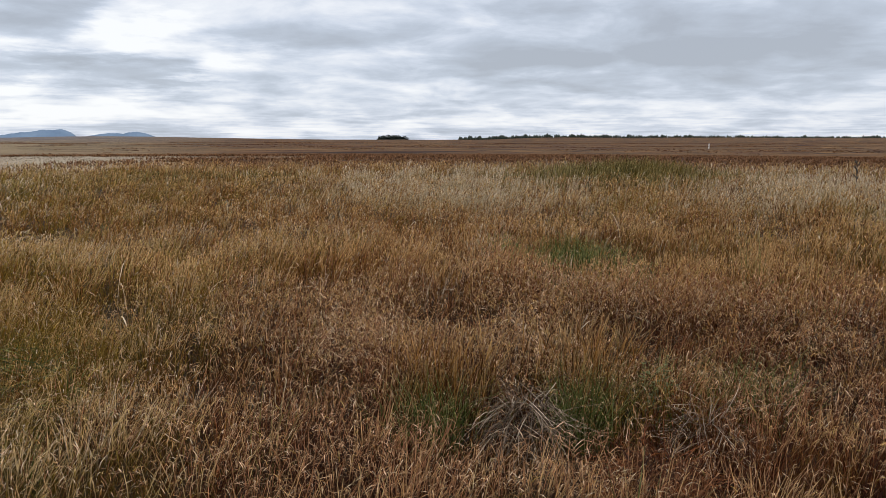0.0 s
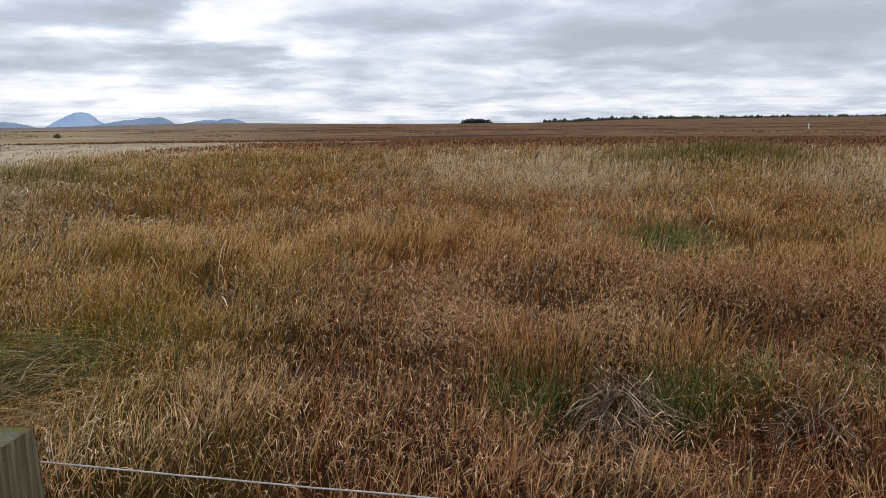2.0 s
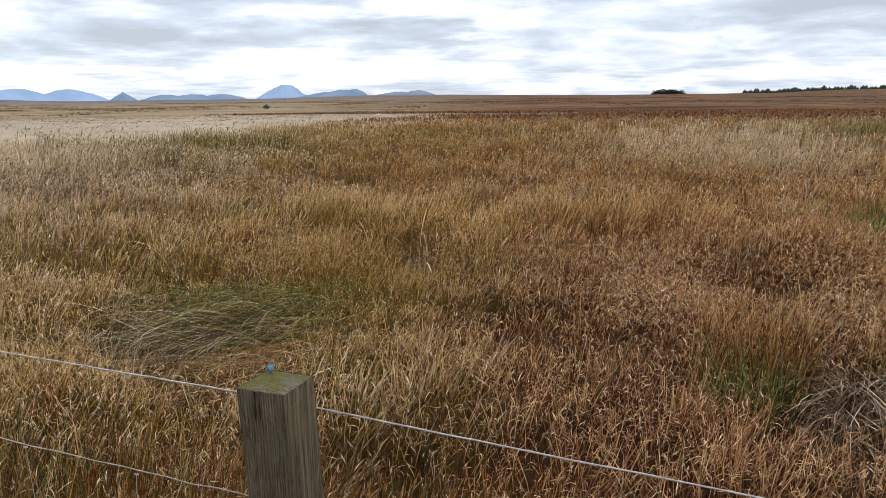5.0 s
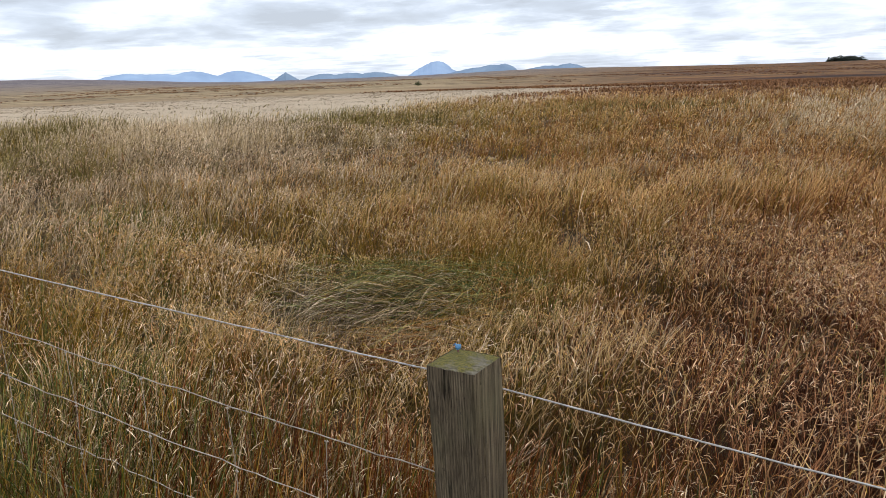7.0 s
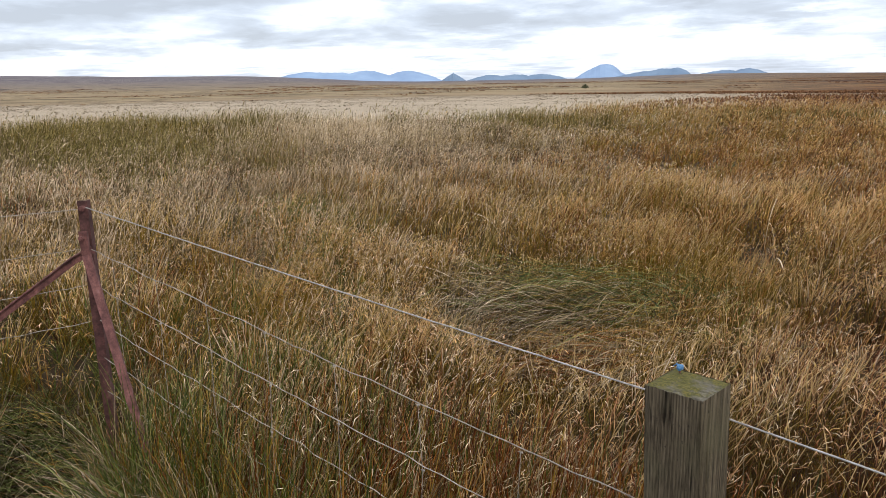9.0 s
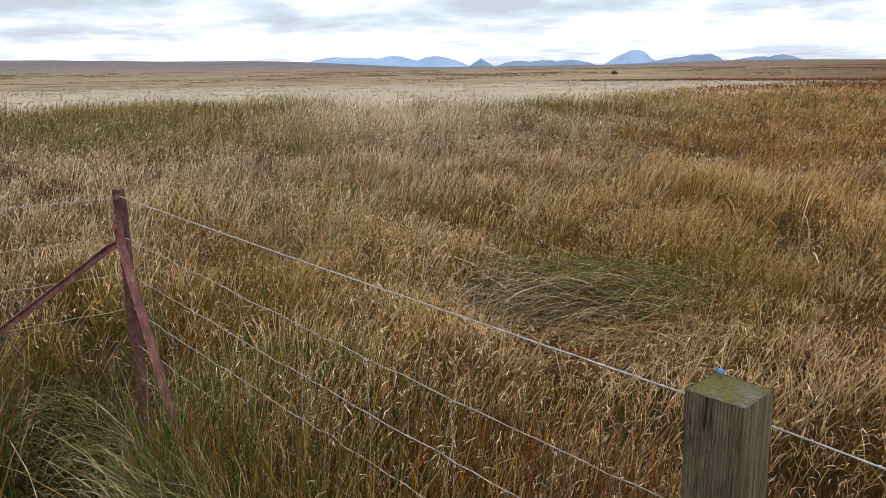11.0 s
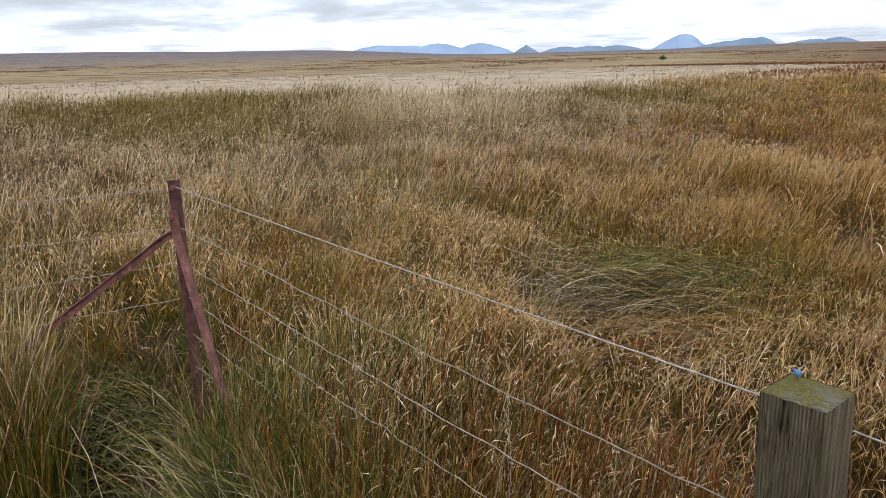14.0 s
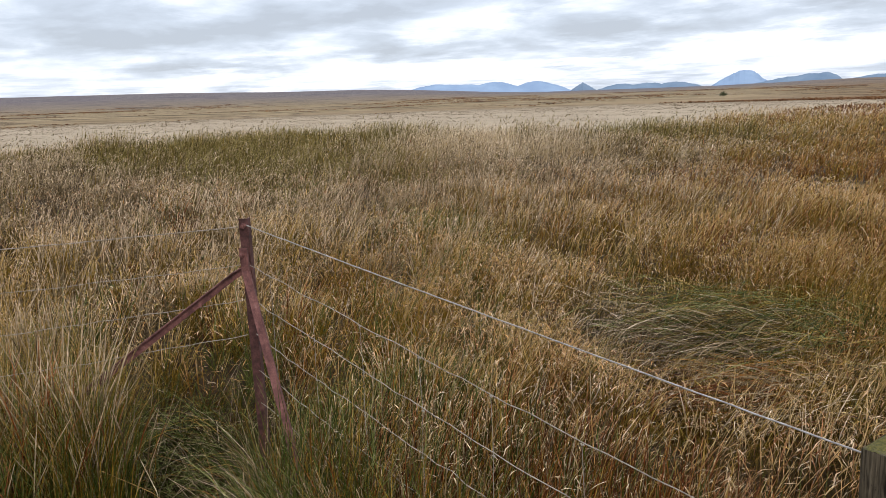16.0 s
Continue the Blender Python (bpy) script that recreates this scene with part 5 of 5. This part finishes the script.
    for nm, n in (("green", 420), ("dead", 60), ("tan", 90)):
        x = -2.35 + 0.95 * RNG.rand(n)
        y = IRON.y + (x - IRON.x) * 0.066 - 0.26 + 0.18 * RNG.rand(n)
        v = ribbons(np.stack([x, y, height(x, y)], -1), RNG.uniform(0.34, 0.70, n), RNG.uniform(0.0042, 0.0068, n), RNG.rand(n) * 6.283, RNG.uniform(0.1, 0.6, n), RNG.uniform(0.8, 2.1, n), 1.3, [0.6, 0.9, 1.0, 0.9, 0.7, 0.45, 0.1], 0.9, 0.0, two_tones(n), 0.78, 0.0, 0.10)
        SW[nm].add(*v)
    # tall stems grown up through and before the netting by the iron post
    for nm, n in (("olive", 200), ("green", 420), ("moor", 70), ("tan", 120), ("red", 60)):
        x = -2.20 + 1.15 * RNG.rand(n)
        y = IRON.y + (x - IRON.x) * 0.066 - 0.22 + 0.22 * RNG.rand(n)
        v = ribbons(np.stack([x, y, height(x, y)], -1), RNG.uniform(0.42, 0.80, n) * (1 - 0.22 * (x + 2.20)), RNG.uniform(0.0024, 0.0042, n), RNG.rand(n) * 6.283, RNG.uniform(0, 0.25, n), RNG.uniform(0.05, 0.8, n), 2.0, [0.7, 0.6, 0.5, 0.5, 0.8, 0.3], 0.4, 0.10, RNG.rand(n) ** 1.5, 0.72)
        SW[nm].add(*v)
    # upright stems close behind the netting
    for nm, n in (("tan", 1700), ("olive", 1500), ("moor", 1900), ("green", 1900), ("red", 2600)):
        x = -2.45 + 2.7 * RNG.rand(n) ** {"red": 0.55, "moor": 0.6, "green": 1.7, "olive": 1.3}.get(nm, 1.0)
        y = IRON.y + (x - IRON.x) * 0.066 - 0.10 + 0.75 * RNG.rand(n)
        v = ribbons(np.stack([x, y, height(x, y)], -1), RNG.uniform(0.3, 0.62, n), RNG.uniform(0.0028, 0.0052, n), RNG.rand(n) * 6.283, RNG.uniform(0, 0.2, n), RNG.uniform(0.05, 0.6, n), 2.0, [0.7, 0.6, 0.5, 0.5, 0.8, 0.3], 0.4, 0.12, RNG.rand(n) ** 1.8, 0.72)
        SW[nm].add(*v)
        if nm == "tan":
            heads(v[3], nm)


corner_grass()


def verge():
    """Short worn grass on the walker's side of the fence."""
    n = 26000
    x, y = RNG.uniform(-4.5, 4.0, n), RNG.uniform(-3.5, 2.0, n)
    keep = on_path_side(x, y) & (np.hypot(x + 2.7, y - 1.2) > 0.75)
    x, y = x[keep], y[keep]
    nm = RNG.rand(len(x))
    for name, lo, hi in (("tan", 0, 0.45), ("green", 0.45, 0.8), ("olive", 0.8, 1.01)):
        m = (nm >= lo) & (nm < hi)
        c = m.sum()
        v = ribbons(np.stack([x[m], y[m], height(x[m], y[m])], -1), RNG.uniform(0.06, 0.2, c), RNG.uniform(0.004, 0.007, c), RNG.rand(c) * 6.283, RNG.uniform(0.1, 0.7, c), RNG.uniform(0.3, 1.5, c), 1.5, LEAF3, 0.8, 0.1)
        SW[name].add(*v)
    # the field goes on round the corner, out of sight
    n = 30000
    a, r = RNG.uniform(0, 6.283, n), RNG.uniform(0.5, 11, n)
    x, y = EYE[0] + r * np.sin(a), EYE[1] + r * np.cos(a)
    az = np.degrees(np.arctan2(x - EYE[0], y - EYE[1]))
    round_back = ~on_path_side(x, y) & ((az > 42) | (az < -97))
    beyond = on_path_side(x, y) & ((x > 4.0) | (y < -3.5) | (x < -4.5))
    for name, sel, tall in (("moor", round_back & (x > 0), 0.44), ("tan", round_back & (x < 0), 0.44), ("tan", beyond, 0.16)):
        c = sel.sum()
        v = ribbons(np.stack([x[sel], y[sel], height(x[sel], y[sel])], -1), tall * RNG.uniform(0.5, 1.2, c), RNG.uniform(0.006, 0.012, c), RNG.rand(c) * 6.283, RNG.uniform(0.1, 0.7, c), RNG.uniform(0.3, 1.5, c), 1.5, LEAF2, 0.8, 0.1)
        SW[name].add(*v)


verge()


def rush_banks(banks):
    """Tall rushes and leaves in clumps: sort, middle, spread, number and height of each."""
    for nm, cx, cy, sx, sy, n, tall in banks:
        x, y = cx + RNG.normal(0, sx, n), cy + RNG.normal(0, sy, n)
        fall = np.exp(-(((x - cx) / sx) ** 2 + ((y - cy) / sy) ** 2) / 3)
        v = ribbons(np.stack([x, y, height(x, y)], -1), tall * (0.55 + 0.45 * fall) * RNG.uniform(0.6, 1.1, n), np.maximum(0.0038, 0.0007 * np.hypot(x, y)) * RNG.uniform(0.7, 1.3, n), RNG.rand(n) * 6.283, RNG.uniform(0, 0.3, n), RNG.uniform(0.1, 0.9, n), 1.6, LEAF2, 0.5, 0.15, None, 0.6 if nm != "pale" else 1.0)
        SW[nm].add(*v)


as_thing("rush_clump", "tall dark green-brown rushes on a low hump", "rushes", 7.2, 27.5, lambda: rush_banks((("rush", 7.2, 27.5, 1.9, 1.3, 2600, 1.0), ("olive", 7.4, 27.0, 1.5, 1.1, 700, 0.85))))
as_thing("grass_clump", "bright green clump among brown moor grass", "grass clump", 2.1, 9.1, lambda: rush_banks((("green", 2.1, 9.1, 0.28, 0.30, 520, 0.52), ("olive", 2.2, 9.2, 0.34, 0.30, 260, 0.55))))
as_thing("grass_clump", "yellow-green clump in tan grass beyond the fence corner", "grass clump", -6.2, 5.0, lambda: rush_banks((("green", -6.2, 5.0, 0.45, 0.28, 700, 0.48), ("olive", -6.0, 5.1, 0.6, 0.35, 500, 0.50))))
as_thing("grass_clump", "fresh green clump beside the flattened tussock", "grass clump", -2.1, 5.15, lambda: rush_banks((("green", -2.1, 5.25, 0.30, 0.16, 260, 0.46), ("olive", -2.0, 5.3, 0.5, 0.3, 650, 0.52))))
rush_banks((("olive", -5.2, 4.9, 0.7, 0.4, 400, 0.50), ("olive", -1.75, 3.95, 0.2, 0.15, 260, 0.42), ("olive", -20, 9.5, 3.2, 2.0, 900, 0.8), ("pale", -17.5, 14.0, 2.4, 2.0, 1300, 0.80), ("pale", -22.5, 15.5, 1.5, 1.2, 500, 0.75)))
for bank in (("rush", -21, 8.6, 3.4, 1.6, 2000, 0.85), ("rush", -20.5, 13.5, 1.4, 1.6, 900, 0.95), ("rush", -13, 20, 1.6, 1.0, 500, 0.8), ("rush", -24.5, 12.5, 1.2, 0.8, 500, 0.75), ("rush", -16.5, 21.5, 1.0, 0.8, 450, 0.75), ("rush", -9.5, 26.5, 1.6, 0.7, 500, 0.7), ("rush", -6.0, 27.5, 1.3, 0.6, 350, 0.65)):
    as_thing("rush_clump", "dark olive rushes standing over the edge of the pale meadow", "rushes", bank[1], bank[2], lambda: rush_banks((bank,)), "rush clumps by the meadow")


def bent_stalks():
    """Single pale bent stalks that stand out of the sward."""
    for cx, cy, n, tall in ((1.25, 11.6, 16, 0.75), (3.2, 10.5, 10, 0.7), (-1.6, 6.5, 8, 0.6), (1.9, 6.0, 8, 0.6), (-4.5, 6.0, 8, 0.65), (-9, 5.5, 14, 0.8)):
        x = cx + RNG.normal(0, 0.5, n)
        y = cy + RNG.normal(0, 0.4, n)
        v = ribbons(np.stack([x, y, height(x, y) + 0.05], -1), tall * RNG.uniform(0.7, 1.2, n), RNG.uniform(0.004, 0.007, n), RNG.rand(n) * 6.283, RNG.uniform(0, 0.3, n), RNG.uniform(1.2, 2.4, n), 1.5, [0.6, 0.6, 0.7, 0.9, 1.3, 1.6, 0.6], 0.3, 0.1)
        SW["pale"].add(*v)


bent_stalks()


def far_fields():
    """The bleached meadow in the middle distance, and heather beside it."""
    x, y, r = scatter(20, 112, 1.1)
    az = np.degrees(np.arctan2(x - EYE[0], y - EYE[1]))
    meadow = in_meadow(x, y)
    heath = (~meadow) & (r > 34 + 3 * lumps(az, az * 0, 0.5, 62))
    for sel, nm, tall, width, b in ((meadow, "field", 0.11, 0.0022, 9), (heath, "heath", 0.26, 0.0015, 8)):
        i = np.repeat(np.where(sel)[0], b)
        n = len(i)
        a = RNG.rand(n) * 6.283
        d = 0.9 * np.sqrt(RNG.rand(n))
        px, py = x[i] + d * np.cos(a), y[i] + d * np.sin(a)
        v = ribbons(np.stack([px, py, height(px, py)], -1), tall * RNG.uniform(0.6, 1.2, n), width * r[i] * RNG.uniform(0.7, 1.4, n), a, RNG.uniform(0.3, 1.0, n) + (0.6 if nm == "field" else 0.0), RNG.uniform(0.2, 0.8, n), 1.5, LEAF1, 0.5, 0.15)
        SW[nm].add(*v)
    # heather in dark drifts farther out
    x, y, r = scatter(100, 620, 3.8)
    drift = lumps(x, y, 0.055, 66) + 0.6 * lumps(x, y, 0.19, 67) > 0.28
    i = np.repeat(np.where(drift)[0], 4)
    n = len(i)
    px, py = x[i] + RNG.normal(0, 1.3, n), y[i] + RNG.normal(0, 1.3, n)
    v = ribbons(np.stack([px, py, height(px, py) - 0.05], -1), RNG.uniform(0.06, 0.16, n), 0.0045 * r[i] * RNG.uniform(0.6, 1.5, n), RNG.rand(n) * 6.283, RNG.uniform(0, 0.3, n), RNG.uniform(0.1, 0.5, n), 1.5, LEAF1, 0.5, 0.05, None, 0.6)
    SW["heath"].add(*v)


far_fields()

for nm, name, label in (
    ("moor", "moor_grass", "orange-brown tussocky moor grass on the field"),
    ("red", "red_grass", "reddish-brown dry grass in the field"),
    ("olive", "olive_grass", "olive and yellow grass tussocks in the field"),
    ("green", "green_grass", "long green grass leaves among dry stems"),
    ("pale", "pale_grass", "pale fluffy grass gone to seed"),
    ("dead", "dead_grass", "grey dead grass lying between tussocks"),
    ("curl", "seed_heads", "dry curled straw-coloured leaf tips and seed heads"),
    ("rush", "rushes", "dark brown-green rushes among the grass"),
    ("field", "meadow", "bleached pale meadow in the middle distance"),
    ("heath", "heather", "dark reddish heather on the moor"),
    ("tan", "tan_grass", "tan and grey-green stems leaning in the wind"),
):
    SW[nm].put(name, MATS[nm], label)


# ---- single plants in the field ----


def leafy_weed():
    weed = new("leafy_weed")
    weed.location = (1.80, 4.50, 0.0)
    rng = random.Random(8)
    leaves = []
    for k in range(6):
        a, s = rng.uniform(0, 6.28), rng.uniform(0.06, 0.2)
        tip = Vector((math.cos(a) * s, math.sin(a) * s, rng.uniform(0.32, 0.46)))
        pts = [Vector((0, 0, -0.02)).lerp(tip, f) + Vector((0, 0, 0.05 * math.sin(f * 3.1))) for f in (0, 0.35, 0.7, 1)]
        bm = bmesh.new()
        tube(bm, pts, [0.004, 0.0035, 0.003, 0.002], 5)
        part("stem", bm, M_WEED, weed)
        for j in range(13):
            leaves.append((pts[1].lerp(pts[3], j / 12), rng.uniform(0, 6.28)))
    for p, a in leaves:
        bm = bmesh.new()
        d = Vector((math.cos(a), math.sin(a), rng.uniform(-0.1, 0.5))).normalized()
        side = Vector((-math.sin(a), math.cos(a), 0))
        ln = rng.uniform(0.025, 0.045)
        rows = [(0, 0.05), (0.3, 0.42), (0.65, 0.36), (1.0, 0.02)]
        vs = [[bm.verts.new(p + d * (ln * f) + side * (ln * w * sgn) + Vector((0, 0, ln * (0.18 * abs(sgn) - 0.25 * f * f)))) for sgn in (-1, 0, 1)] for f, w in rows]
        for r0, r1 in zip(vs, vs[1:]):
            for i in range(2):
                bm.faces.new((r0[i], r0[i + 1], r1[i + 1], r1[i]))
        part("leaf", bm, M_WEED, weed)
    tagged(weed, "small green leafy weed among the dry grass", "plant")


def dock_stalk():
    stalk = new("dock_stalk")
    x, y = 12.2, 21.4
    stalk.location = (x, y, float(height(np.array([x]), np.array([y]))[0]))
    bm = bmesh.new()
    tube(bm, [(0, 0, -0.05), (0.02, 0, 0.5), (0.0, 0.01, 1.05)], [0.012, 0.010, 0.006], 6)
    part("stem", bm, M_BARK, stalk)
    rng = random.Random(9)
    for k in range(7):
        bm = bmesh.new()
        z = 0.5 + 0.075 * k
        a = k * 2.4
        tube(bm, [(0.01, 0, z), (0.05 * math.cos(a), 0.05 * math.sin(a), z + 0.06), (0.06 * math.cos(a), 0.06 * math.sin(a), z + 0.13)], [0.012, 0.024, 0.006], 6)
        part("seed_head", bm, M_BARK, stalk)
    tagged(stalk, "dark brown dried dock stalk standing in grass", "plant")


leafy_weed()
dock_stalk()
